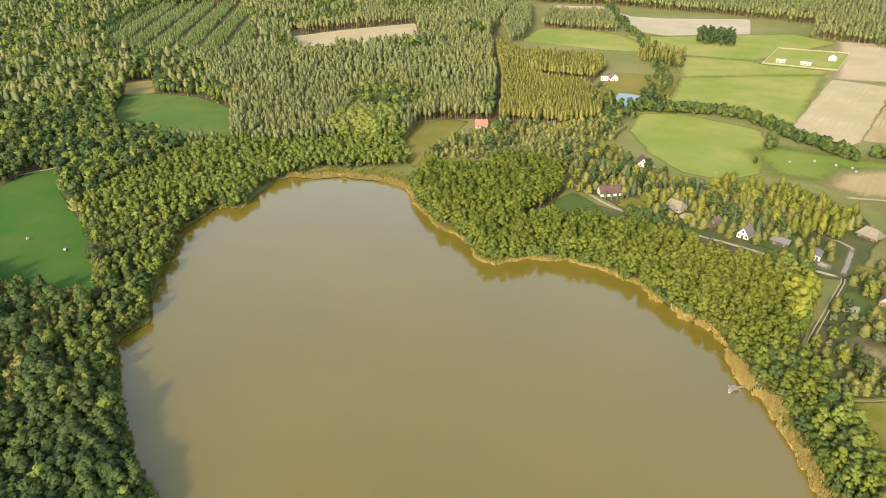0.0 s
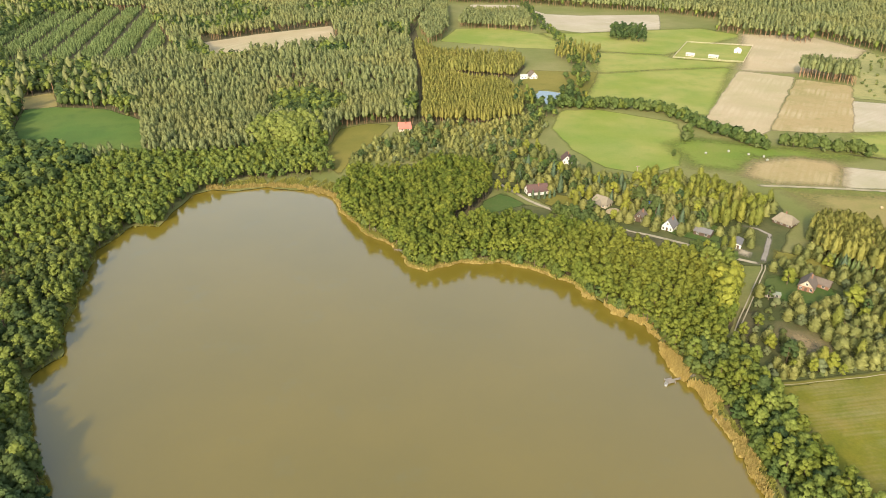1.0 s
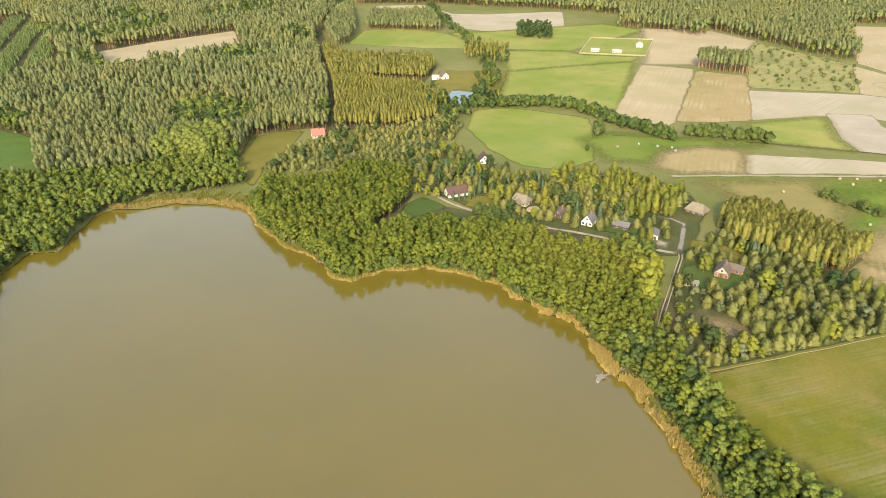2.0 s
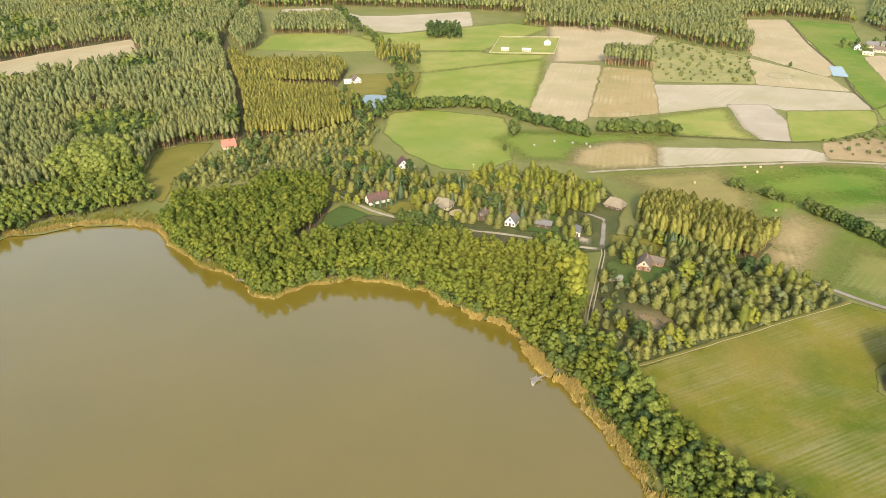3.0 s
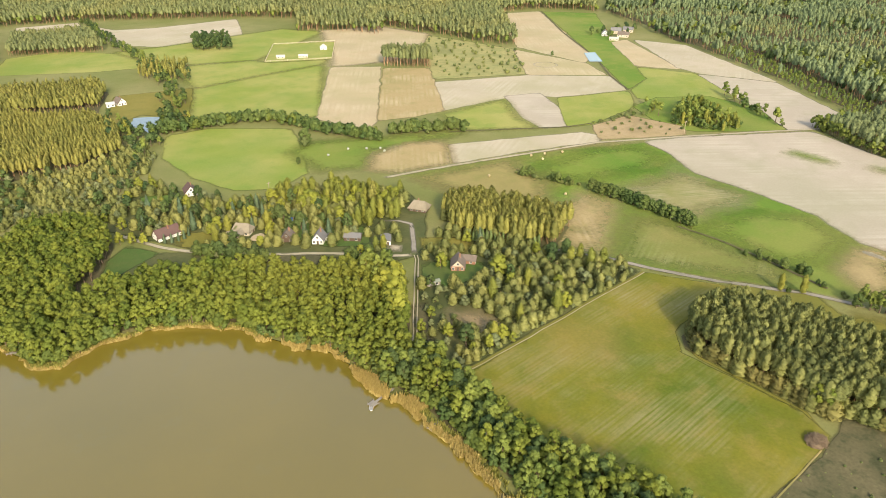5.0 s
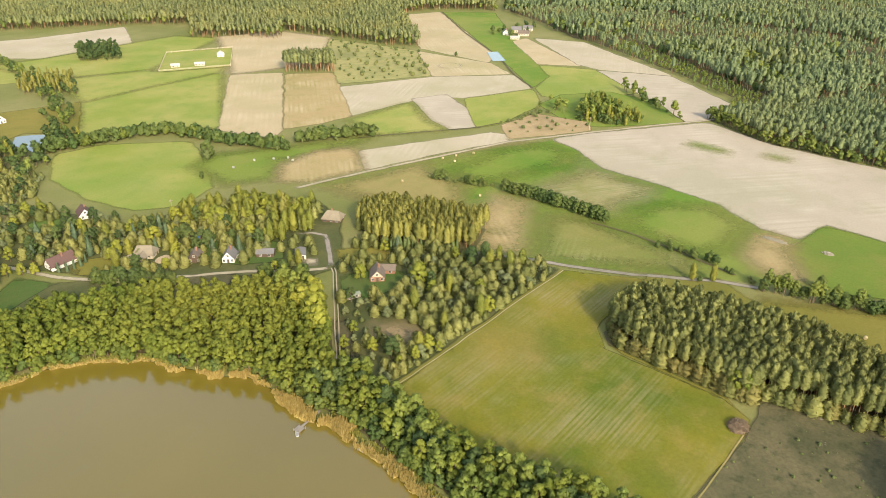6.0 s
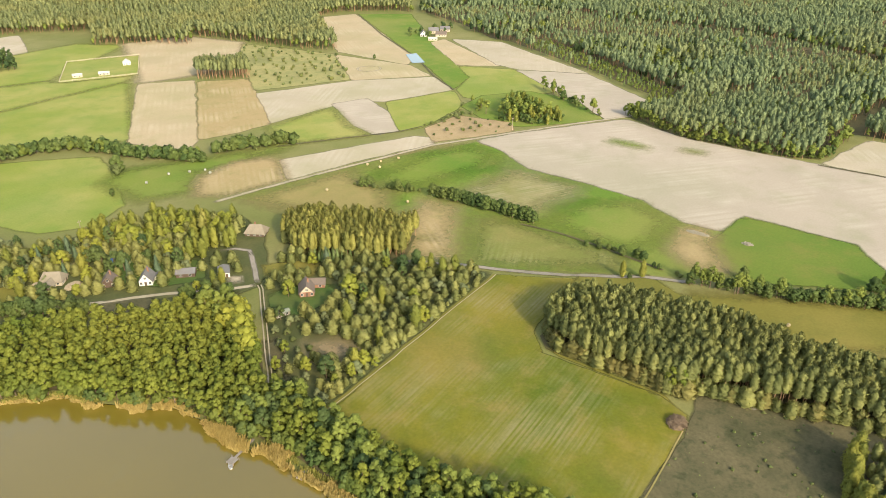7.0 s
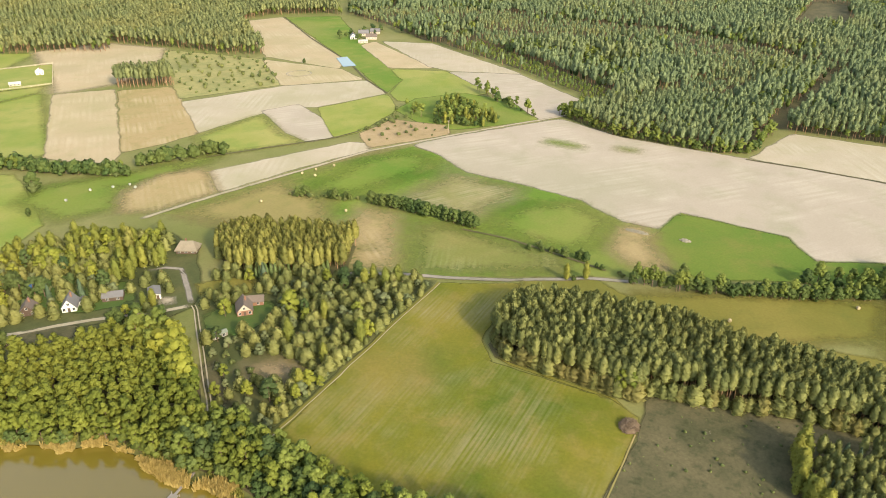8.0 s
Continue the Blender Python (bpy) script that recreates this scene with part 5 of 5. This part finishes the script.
# reeds along the shore
def reeds(name, label, line, width, gap, tall, material, start=-0.6, bays=1.0):
    """Tufts of stalks in a belt along a line, its outer rim in bays and tongues."""
    line = fringe(line, 2.0, 1.3, False)
    spots = []
    for (ax, ay), (bx, by) in zip(line, line[1:]):
        d = Vector((bx - ax, by - ay))
        side = Vector((d.y, -d.x)).normalized()
        rim = start + bays * (1.5 * noise.noise(Vector((ax * 0.33, ay * 0.33, 5.0))) + 0.8 * noise.noise(Vector((ax * 0.09, ay * 0.09, 1.0))))
        deep = width * max(0.0, 0.72 + 1.5 * noise.noise(Vector((ax * 0.13, ay * 0.13, 0))))
        for _ in range(int(d.length * deep / gap**2)):
            f, w = rng.uniform(), rim + rng.uniform() * deep
            spots.append((ax + d.x * f - side.x * w, ay + d.y * f - side.y * w))
    spots = np.array(spots)
    n = len(spots)
    a, h, w = rng.uniform(0, 6.28, n), tall * rng.uniform(0.6, 1.2, n), rng.uniform(0.16, 0.38, n)
    lean = rng.normal(size=(n, 2)) * 0.5
    dx, dy = np.cos(a) * w, np.sin(a) * w
    v = np.zeros((n, 8, 3))
    for k in range(2):
        px, py = (dx, dy) if k == 0 else (-dy, dx)
        for j, (sx, top_end) in enumerate(((-1, 0), (1, 0), (0.45, 1), (-0.45, 1))):
            v[:, 4 * k + j, 0] = spots[:, 0] + px * sx + lean[:, 0] * top_end
            v[:, 4 * k + j, 1] = spots[:, 1] + py * sx + lean[:, 1] * top_end
            v[:, 4 * k + j, 2] = -0.3 + (h + 0.3) * top_end * (1 if j == 2 else 0.85)
    me = quick_mesh(name, v.reshape(-1, 3), np.arange(n * 8).reshape(-1, 4), np.repeat(rng.uniform(0, 1, n), 8))
    me.materials.append(M[material])
    return tagged(new(name, me), label, "reeds", kind="stuff")


reeds("reed_belt", "golden dry reeds along the eastern shore", SHORE_E[10:], 3.6, 0.3, 1.5, "reed", -1.2, 1.6)
reeds("sedge_belt", "olive sedge between the reeds and the shore hedge", SHORE_E[10:], 4.0, 0.42, 1.2, "sedge", 1.2)
reeds("reed_belt", "dense golden reed bed beside the jetty", [(103, 206), (102, 197), (106, 184), (105.5, 177)], 5.0, 0.28, 2.3, "reed", -1.0, 0.8)
reeds("reed_belt", "pale reed bed in the bay below the alders", [(91, 243), (96, 231), (104, 225)], 3.4, 0.3, 1.8, "reed", -1.2, 0.8)
reeds("sedge_belt", "yellowish sedge round the wooded point", SHORE_E[:11], 3.2, 0.38, 1.1, "sedge", -0.2)
reeds("sedge_belt", "broad sedge slope west of the wooded point", SHORE_E[:6], 7.0, 0.45, 1.3, "sedge", 0.0)
reeds("reed_belt", "thin straw-coloured reeds at the water's edge", SHORE_E[:11], 1.0, 0.3, 1.0, "reed", -0.9, 0.9)
reeds("reed_belt", "broad pale reed bed on the northern shore", [(-90, 382), (-72, 380), (-57, 383), (-43, 379), (-30, 373), (-20, 363), (-16, 346)], 3.4, 0.38, 1.7, "reed", -0.6, 0.8)
reeds("sedge_belt", "broad pale sedge bed behind the northern reeds", [(-90, 384), (-72, 381), (-57, 386), (-43, 381), (-30, 376), (-20, 367)], 12.0, 0.6, 1.1, "sedge", 2.0)
reeds("sedge_belt", "thin green sedge along the western shore", SHORE_W[1:15], 1.6, 0.6, 0.8, "sedge", -0.3)
# ---- buildings ----
def window(parent, m, wide, high, pane="glass"):
    """A window set 3 cm proud of its wall; m puts its middle, facing local -y."""
    bm = bmesh.new()
    e = 0.08
    for x0, z0, x1, z1 in ((-wide / 2 - e, -high / 2 - e, wide / 2 + e, -high / 2), (-wide / 2 - e, high / 2, wide / 2 + e, high / 2 + e), (-wide / 2 - e, -high / 2, -wide / 2, high / 2), (wide / 2, -high / 2, wide / 2 + e, high / 2), (-0.03, -high / 2, 0.03, high / 2)):
        box(bm, x0, -0.06, z0, x1, 0.0, z1)
    ob = part("window", bm, M["white"], parent)
    ob.matrix_local = m
    bm = bmesh.new()
    box(bm, -wide / 2, -0.03, -high / 2, wide / 2, -0.005, high / 2)
    part("pane", bm, M[pane], ob)
    return ob


def house(name, label, x, y, turn, wide, deep, high, rise, wall, roof, windows=2, chimney=True, door=True, eaves=0.45, hip=0.0, group="", gable=None):
    """A gabled building; its ridge runs along local y, its front gable faces local -y."""
    ob = thing(name, pose(x, y, 0, 0, 0, turn), label, "shed" if name in ("shed", "garage") else "house", group)
    bm = bmesh.new()
    w, d = wide / 2, deep / 2
    ring = [(-w, -d), (w, -d), (w, d), (-w, d)]
    low = [bm.verts.new((a, b, -0.2)) for a, b in ring]
    top = [bm.verts.new((a, b, high)) for a, b in ring]
    for k in range(4):
        bm.faces.new((low[k], low[(k + 1) % 4], top[(k + 1) % 4], top[k]))
    if hip == 0:
        for k, b in ((0, -d), (2, d)):
            peak = bm.verts.new((0, b, high + rise - 0.1))
            bm.faces.new((top[k], top[k + 1], peak))
    bmesh.ops.recalc_face_normals(bm, faces=bm.faces)
    part("wall_shell", bm, M[wall], ob)
    drop = rise * eaves / w
    for s in (-1, 1):
        part("roof_slope", slab((s * (w + eaves), -d - eaves, high - drop), (s * (w + eaves), d + eaves, high - drop), (0, d + eaves - hip, high + rise), (0, -d - eaves + hip, high + rise), 0.18), M[roof], ob)
    if hip:
        for s in (-1, 1):
            b = s * (d + eaves)
            part("roof_hip", slab((-w - eaves, b, high - drop), (w + eaves, b, high - drop), (0.05, b - s * hip, high + rise), (-0.05, b - s * hip, high + rise), 0.18), M[roof], ob)
    bm = bmesh.new()
    box(bm, -0.1, -d - eaves + hip, high + rise - 0.04, 0.1, d + eaves - hip, high + rise + 0.08)
    part("ridge", bm, M[roof], ob)
    if gable:
        bm = bmesh.new()
        v = [bm.verts.new(c) for c in ((-w + 0.05, -d - 0.04, high), (w - 0.05, -d - 0.04, high), (0, -d - 0.04, high + rise - 0.2))]
        v += [bm.verts.new(c.co + Vector((0, 0.05, 0))) for c in v]
        for f in ((0, 1, 2), (5, 4, 3), (0, 3, 4, 1), (1, 4, 5, 2), (2, 5, 3, 0)):
            bm.faces.new([v[k] for k in f])
        part("gable_cladding", bm, M[gable], ob)
    if chimney:
        bm = bmesh.new()
        box(bm, 0.5, 0.4, high, 1.1, 1.0, high + rise + 0.7)
        box(bm, 0.42, 0.32, high + rise + 0.7, 1.18, 1.08, high + rise + 0.85)
        part("chimney", bm, M["brick"], ob)
    for k in range(windows):
        at = -w + (k + 0.5) * wide / windows
        if door and k == windows // 2 and windows > 1:
            continue
        window(ob, pose(at, -d, min(1.6, high * 0.55)), 0.9, 1.2)
    if rise > 2.2 and hip == 0:
        window(ob, pose(0, -d - (0.05 if gable else 0), high + rise * 0.35), 0.9, 1.0)
    count = max(1, int(deep / 3))
    for k in range(count):
        for s, r in ((-1, -90), (1, 90)):
            window(ob, pose(s * w, -d + (k + 0.5) * deep / count, min(1.6, high * 0.55), 0, 0, r), 1.0, 1.1)
    if door:
        bm = bmesh.new()
        at = -w + (windows // 2 + 0.5) * wide / max(windows, 1) if windows > 1 else w * 0.5
        box(bm, at - 0.5, -d - 0.06, 0, at + 0.5, -d - 0.01, 2.05)
        leaf = part("door", bm, M["brown"], ob, "brown wooden door")
        bm = bmesh.new()
        box(bm, at + 0.32, -d - 0.12, 1.0, at + 0.42, -d - 0.06, 1.06)
        part("door_handle", bm, M["metal"], leaf)
    return ob


V = "village houses"
house("house", "small white house with a steep grey roof", 145.3, 305.3, -43, 5.4, 7.2, 2.6, 3.4, "white", "grey_roof", 3, group=V)
house("shed", "low white annex beside the white house", 149.9, 304.2, -43, 2.2, 3.6, 2.1, 0.7, "white", "grey_roof", 1, False, False, 0.2)
house("house", "dark timber house with a grey-brown roof", 134.5, 316.5, -40, 5.4, 6.3, 2.4, 3.0, "brown", "brown_roof", 3, group=V, gable="brown")
house("shed", "low dark-roofed shed among garden trees", 159, 297, -134, 5.0, 8.0, 2.3, 1.3, "brown", "grey_roof", 2, False, True, 0.3)
house("garage", "white garage with a low grey roof", 169.3, 284.2, -36, 4.6, 7.4, 2.5, 0.7, "white", "grey_roof", 1, False, True, 0.3)
house("house", "old house with a weathered tan hipped roof", 205, 304.5, 31, 7.0, 9.4, 2.4, 2.9, "brown", "tan_roof", 3, True, True, 0.6, 2.2, V)
house("house", "red brick house with a brown gabled roof", 180, 243.5, -42, 6.0, 7.8, 2.5, 3.1, "brick", "brown_roof", 3, group=V, gable="cream")
house("house", "long low wing of the brick house", 186.2, 244.6, 40, 4.4, 8.2, 2.3, 1.6, "brick", "brown_roof", 2, False, True, 0.4, 0.0, V)
house("shed", "small flat garden shed with grey-green felt", 161.5, 238.3, -107, 2.4, 6.0, 2.0, 0.5, "planks", "green_roof", 1, False, True, 0.2)
house("house", "white-gabled house with a long maroon roof", 90.5, 356.5, -82, 6.4, 11.5, 2.6, 2.9, "white", "maroon_roof", 2, group=V)
house("house", "small white house with a reddish-brown roof", 120, 402, -12, 6.2, 8.0, 2.7, 3.1, "white", "maroon_roof", 2, group=V)
house("house", "half-built house with bare tan roofing", 121, 337, 40, 6.5, 9.0, 2.6, 2.8, "cream", "tan_roof", 2, False, True, 0.5, 1.5, V)
house("shed", "tan-roofed outbuilding of the half-built house", 116.5, 333, -50, 4.0, 6.0, 2.3, 1.8, "cream", "tan_roof", 1, False, True, 0.4)
house("house", "house with a bright red tiled roof in the forest", 26, 475.5, -86, 6.2, 8.2, 2.7, 3.2, "cream", "red_roof", 2, group="forest houses")
house("house", "white gabled house beside a pond", 146.5, 612, 10, 6.4, 8.0, 2.9, 3.2, "white", "brown_roof", 3, group="forest houses")
house("shed", "low white wing beside the pond house", 139, 611, 80, 4.0, 6.0, 2.4, 1.4, "white", "metal", 1, False, True, 0.3)
house("house", "white house inside the fenced lot", 377, 694, -30, 6.5, 8.0, 2.8, 2.2, "white", "white", 3, group="far houses")
house("shed", "long pale shed in the fenced lot", 322, 683, 60, 4.0, 8.0, 2.4, 1.1, "cream", "metal", 2, False, True, 0.3, group="lot sheds")
house("shed", "long pale shed in the fenced lot", 341, 672, 56, 4.0, 9.0, 2.4, 1.1, "cream", "metal", 2, False, True, 0.3, group="lot sheds")
F = "farm buildings"
house("house", "white gabled farmhouse among far trees", 662, 556, -50, 7, 9, 3.2, 3.4, "white", "grey_roof", 3, group=F)
house("house", "farm barn with a dark roof and pale walls", 684, 558, 40, 8, 11, 3.4, 3.0, "cream", "grey_roof", 2, False, True, 0.5, 0.0, F)
house("shed", "pale low farm shed with bright sheet roof", 648, 532, 40, 4.5, 10, 2.6, 1.0, "cream", "metal", 2, False, True, 0.3, group=F)
house("shed", "cream farm outbuilding with brown roof", 672, 538, 30, 8, 12, 3.2, 2.6, "cream", "brown_roof", 2, False, True, 0.4, group=F)
house("shed", "low dark-roofed farm outbuilding with cream walls", 700, 553, 30, 8, 11, 3.4, 2.6, "cream", "grey_roof", 2, False, True, 0.4, group=F)

# ---- fences, poles, jetties, bales ----
def fence(x0, y0, x1, y1, gap, label):
    """Posts with two rails and a capping board along a line."""
    a, b = Vector((x0, y0, 0)), Vector((x1, y1, 0))
    d = b - a
    turn = math.degrees(math.atan2(d.y, d.x))
    ob = thing("fence", pose(x0, y0, 0.2, 0, 0, turn), label, "fence", "lot fence")
    count = int(d.length / gap)
    me = None
    for k in range(count + 1):
        if me is None:
            bm = box(bmesh.new(), -0.12, -0.12, -0.2, 0.12, 0.12, 1.7)
            post = part("post", bm, M["cream"], ob)
            me = post.data
        else:
            post = new("post", me)
            post.parent = ob
        post.location = (k * d.length / count, 0, 0)
    for z in (0.4, 0.85, 1.3):
        part("rail", box(bmesh.new(), 0, -0.05, z, d.length, 0.05, z + 0.14), M["cream"], ob)
    return ob


for row in ((302, 677, 347, 748), (347, 748, 408, 722), (408, 722, 360, 649), (360, 649, 302, 677)):
    fence(*row, 5.0, "pale board fence round the grassy lot")


def pole(x, y, high, label):
    ob = thing("utility_pole", pose(x, y, 0), label, "pole", "utility poles")
    bm = bmesh.new()
    bmesh.ops.create_cone(bm, segments=8, radius1=0.2, radius2=0.12, depth=high, cap_ends=True, matrix=Matrix.Translation((0, 0, high / 2)))
    part("pole", bm, M["pole_wood"], ob)
    part("crossarm", box(bmesh.new(), -1.0, -0.07, high - 0.9, 1.0, 0.07, high - 0.72), M["pole_wood"], ob)
    for s in (-0.85, 0, 0.85):
        bm = bmesh.new()
        bmesh.ops.create_cone(bm, segments=6, radius1=0.07, radius2=0.04, depth=0.25, cap_ends=True, matrix=Matrix.Translation((s, 0, high - 0.6)))
        part("insulator", bm, M["white"], ob)


pole(423, 291, 9.0, "grey wooden utility pole beside the sandy road")
pole(152.5, 371, 8.5, "grey wooden utility pole behind the village")


def jetty(x, y, turn, length, label, deck=2.6):
    """Plank walkway from the bank out to a small deck, on posts."""
    ob = thing("jetty", pose(x, y, 0, 0, 0, turn), label, "jetty")
    count = int(length / 0.5)
    me = None
    for k in range(count):
        if me is None:
            p = part("plank", box(bmesh.new(), -0.22, -0.45, 0, 0.22, 0.45, 0.06), M["planks"], ob)
            me = p.data
        else:
            p = new("plank", me)
            p.parent = ob
        p.location = (k * 0.5 + deck / 2, 0.03 * (k % 3), 0.22)
    wide = None
    for k in range(int(deck / 0.45) + 1):
        if wide is None:
            p = part("plank", box(bmesh.new(), -0.2, -deck / 2, 0, 0.2, deck / 2, 0.06), M["planks"], ob)
            wide = p.data
        else:
            p = new("plank", wide)
            p.parent = ob
        p.location = (-deck / 2 + k * 0.45, 0, 0.25)
    me = None
    for a, b in ((-deck / 2, -deck / 2), (-deck / 2, deck / 2), (deck / 2, -deck / 2), (deck / 2, deck / 2), (length / 2, 0.4), (length, -0.4)):
        if me is None:
            bm = bmesh.new()
            bmesh.ops.create_cone(bm, segments=8, radius1=0.09, radius2=0.08, depth=1.5, cap_ends=True)
            p = part("post", bm, M["pole_wood"], ob)
            me = p.data
        else:
            p = new("post", me)
            p.parent = ob
        p.location = (a, b, 0.0)


def boat(x, y, turn, label):
    """Small open rowing boat: hull with pointed bow, and two seats."""
    ob = thing("rowing_boat", pose(x, y, -0.25, 0, 0, turn), label, "boat", "boats at the jetty")
    bm = bmesh.new()
    outer, inner = [], []
    for k in range(9):
        f = k / 8
        half = 0.62 * math.sin(math.pi * min(1, 0.25 + 0.75 * f)) ** 0.7 if f < 1 else 0.03
        z = 0.42 + 0.12 * f * f
        outer.append([bm.verts.new(c) for c in ((f * 3.2, -half, z), (f * 3.2, -half * 0.6, -0.05), (f * 3.2, half * 0.6, -0.05), (f * 3.2, half, z))])
        inner.append([bm.verts.new(c) for c in ((f * 3.2, -half * 0.88, z), (f * 3.2, -half * 0.5, 0.08), (f * 3.2, half * 0.5, 0.08), (f * 3.2, half * 0.88, z))])
    for a, b in zip(range(8), range(1, 9)):
        for j in range(3):
            bm.faces.new((outer[a][j], outer[b][j], outer[b][j + 1], outer[a][j + 1]))
            bm.faces.new((inner[a][j], inner[a][j + 1], inner[b][j + 1], inner[b][j]))
        bm.faces.new((outer[a][0], inner[a][0], inner[b][0], outer[b][0]))
        bm.faces.new((outer[a][3], outer[b][3], inner[b][3], inner[a][3]))
    bm.faces.new((outer[0][0], outer[0][1], outer[0][2], outer[0][3]))
    part("hull", bm, M["metal"], ob)
    for f in (0.9, 1.9):
        part("seat", box(bmesh.new(), f, -0.48, 0.3, f + 0.28, 0.48, 0.34), M["planks"], ob)


jetty(98.0, 189.6, 12, 9.0, "weathered plank jetty reaching through the reeds")
boat(95.6, 187.4, 60, "pale rowing boat moored at the jetty")
jetty(11.0, 297.0, -32, 6.5, "short plank jetty at the wooded point", 1.6)
jetty(105.5, 168.5, 10, 3.0, "tiny fishing platform in the reeds", 1.8)


def bale(x, y, turn, material, label, group):
    """Round hay bale lying on its side, with bulging ends."""
    ob = thing("hay_bale", pose(x, y, 0.2 if material == "straw" else 0.08, 0, 0, turn), label, "bale", group)
    bm = bmesh.new()
    rings = []
    for a, r in ((-0.62, 0.35), (-0.6, 0.62), (-0.5, 0.72), (0, 0.74), (0.5, 0.72), (0.6, 0.62), (0.62, 0.35)):
        rings.append([bm.verts.new((a, r * math.cos(6.283 * k / 14), 0.74 + r * math.sin(6.283 * k / 14))) for k in range(14)])
    for p, q in zip(rings, rings[1:]):
        for k in range(14):
            bm.faces.new((p[k], p[(k + 1) % 14], q[(k + 1) % 14], q[k]))
    bm.faces.new(rings[0][::-1]), bm.faces.new(rings[-1])
    part("roll", bm, M[material], ob)
    bm = bmesh.new()
    for a in (-0.3, 0.3):
        bmesh.ops.create_cone(bm, segments=14, radius1=0.752, radius2=0.752, depth=0.05, matrix=Matrix.Translation((a, 0, 0.74)) @ pose(0, 0, 0, 0, 90, 0))
    part("twine", bm, M["sticks"] if material == "straw" else M["film"], ob)
    return ob


for k, (x, y) in enumerate(((273, 74), (310, 31), (265, 316), (279, 269), (260, 251), (309, 325), (310, 316), (329, 317), (318, 322))):
    bale(x, y, 40 * k, "straw", "round straw bale lying on a mown meadow", "straw bales")
for k, (x, y) in enumerate(((-173, 287), (-196, 298), (236.6, 402), (244, 397), (243, 391), (227, 409), (211, 407))):
    bale(x, y, 50 * k, "film", "round bale in white film on green grass", "wrapped bales")


def heap(name, label, category, x, y, wide, deep, high, material, count, long, thick):
    """A heap of sticks or stones: a low mound with pieces lying over it at all angles."""
    ob = thing(name, pose(x, y, 0), label, category)
    bm = bmesh.new()
    bmesh.ops.create_icosphere(bm, subdivisions=3, radius=1.0)
    for v in bm.verts:
        k = 1 + 0.25 * noise.noise(v.co * 2.3 + Vector((x, y, 0)))
        v.co = Vector((v.co.x * wide * k, v.co.y * deep * k, max(v.co.z, -0.05) * high * k))
    part("mound", bm, M[material], ob)
    bm = bmesh.new()
    for _ in range(count):
        a, r = rng.uniform(0, 6.28), rng.uniform() ** 0.5
        px, py = r * math.cos(a) * wide, r * math.sin(a) * deep
        z = high * math.sqrt(max(0.02, 1 - r * r))
        l, t = long * rng.uniform(0.5, 1.3), thick * rng.uniform(0.6, 1.4)
        box(bm, -l, -t, -t, l, t, t, pose(px, py, z, 0, float(rng.uniform(-35, 35)), float(rng.uniform(0, 180))))
    tagged(part("litter", bm, M[material], ob), kind="stuff")


heap("brush_pile", "brown heap of dead branches at the wood's corner", "brush pile", 192.8, 89, 3.7, 3.1, 1.9, "sticks", 520, 0.7, 0.05)
heap("rubble_heap", "pale row of rubble at the field edge", "rubble", 334.5, 130, 1.4, 6.0, 0.9, "rubble", 60, 0.4, 0.2)
heap("rubble_heap", "small pale stone heap on green meadow", "rubble", 337, 107, 1.8, 2.6, 0.8, "rubble", 40, 0.4, 0.2)
heap("brush_pile", "small heap of pale cut branches", "brush pile", 215, 71, 1.6, 0.8, 0.3, "rubble", 30, 0.5, 0.04)
heap("brush_pile", "scattered pale branches on the clearing", "brush pile", 203, 67, 1.6, 0.8, 0.2, "rubble", 18, 0.5, 0.04)
heap("sand_heap", "tall pale heap of building sand", "sand heap", 114.5, 337.5, 4.4, 3.4, 2.6, "sand_pile", 40, 0.3, 0.12)
heap("sand_heap", "low tan heap of earth and building sand", "sand heap", 124, 327, 3.8, 3.0, 1.9, "sand_pile", 40, 0.3, 0.12)

# garden pool
pool = thing("garden_pool", pose(147, 335, 0.35), "round blue garden pool on a lawn", "pool")
bm = bmesh.new()
for r0, r1 in ((1.7, 1.6),):
    rings = [[bm.verts.new((r * math.cos(6.283 * k / 24), r * math.sin(6.283 * k / 24), z)) for k in range(24)] for r, z in ((r0, -0.3), (r0, 0.8), (r1, 0.8), (r1, 0.1))]
    for p, q in zip(rings, rings[1:]):
        for k in range(24):
            bm.faces.new((p[k], p[(k + 1) % 24], q[(k + 1) % 24], q[k]))
part("pool_wall", bm, M["blue"], pool)
bm = bmesh.new()
bmesh.ops.create_circle(bm, cap_ends=True, segments=24, radius=1.6, matrix=Matrix.Translation((0, 0, 0.65)))
part("pool_water", bm, M["blue"], pool)
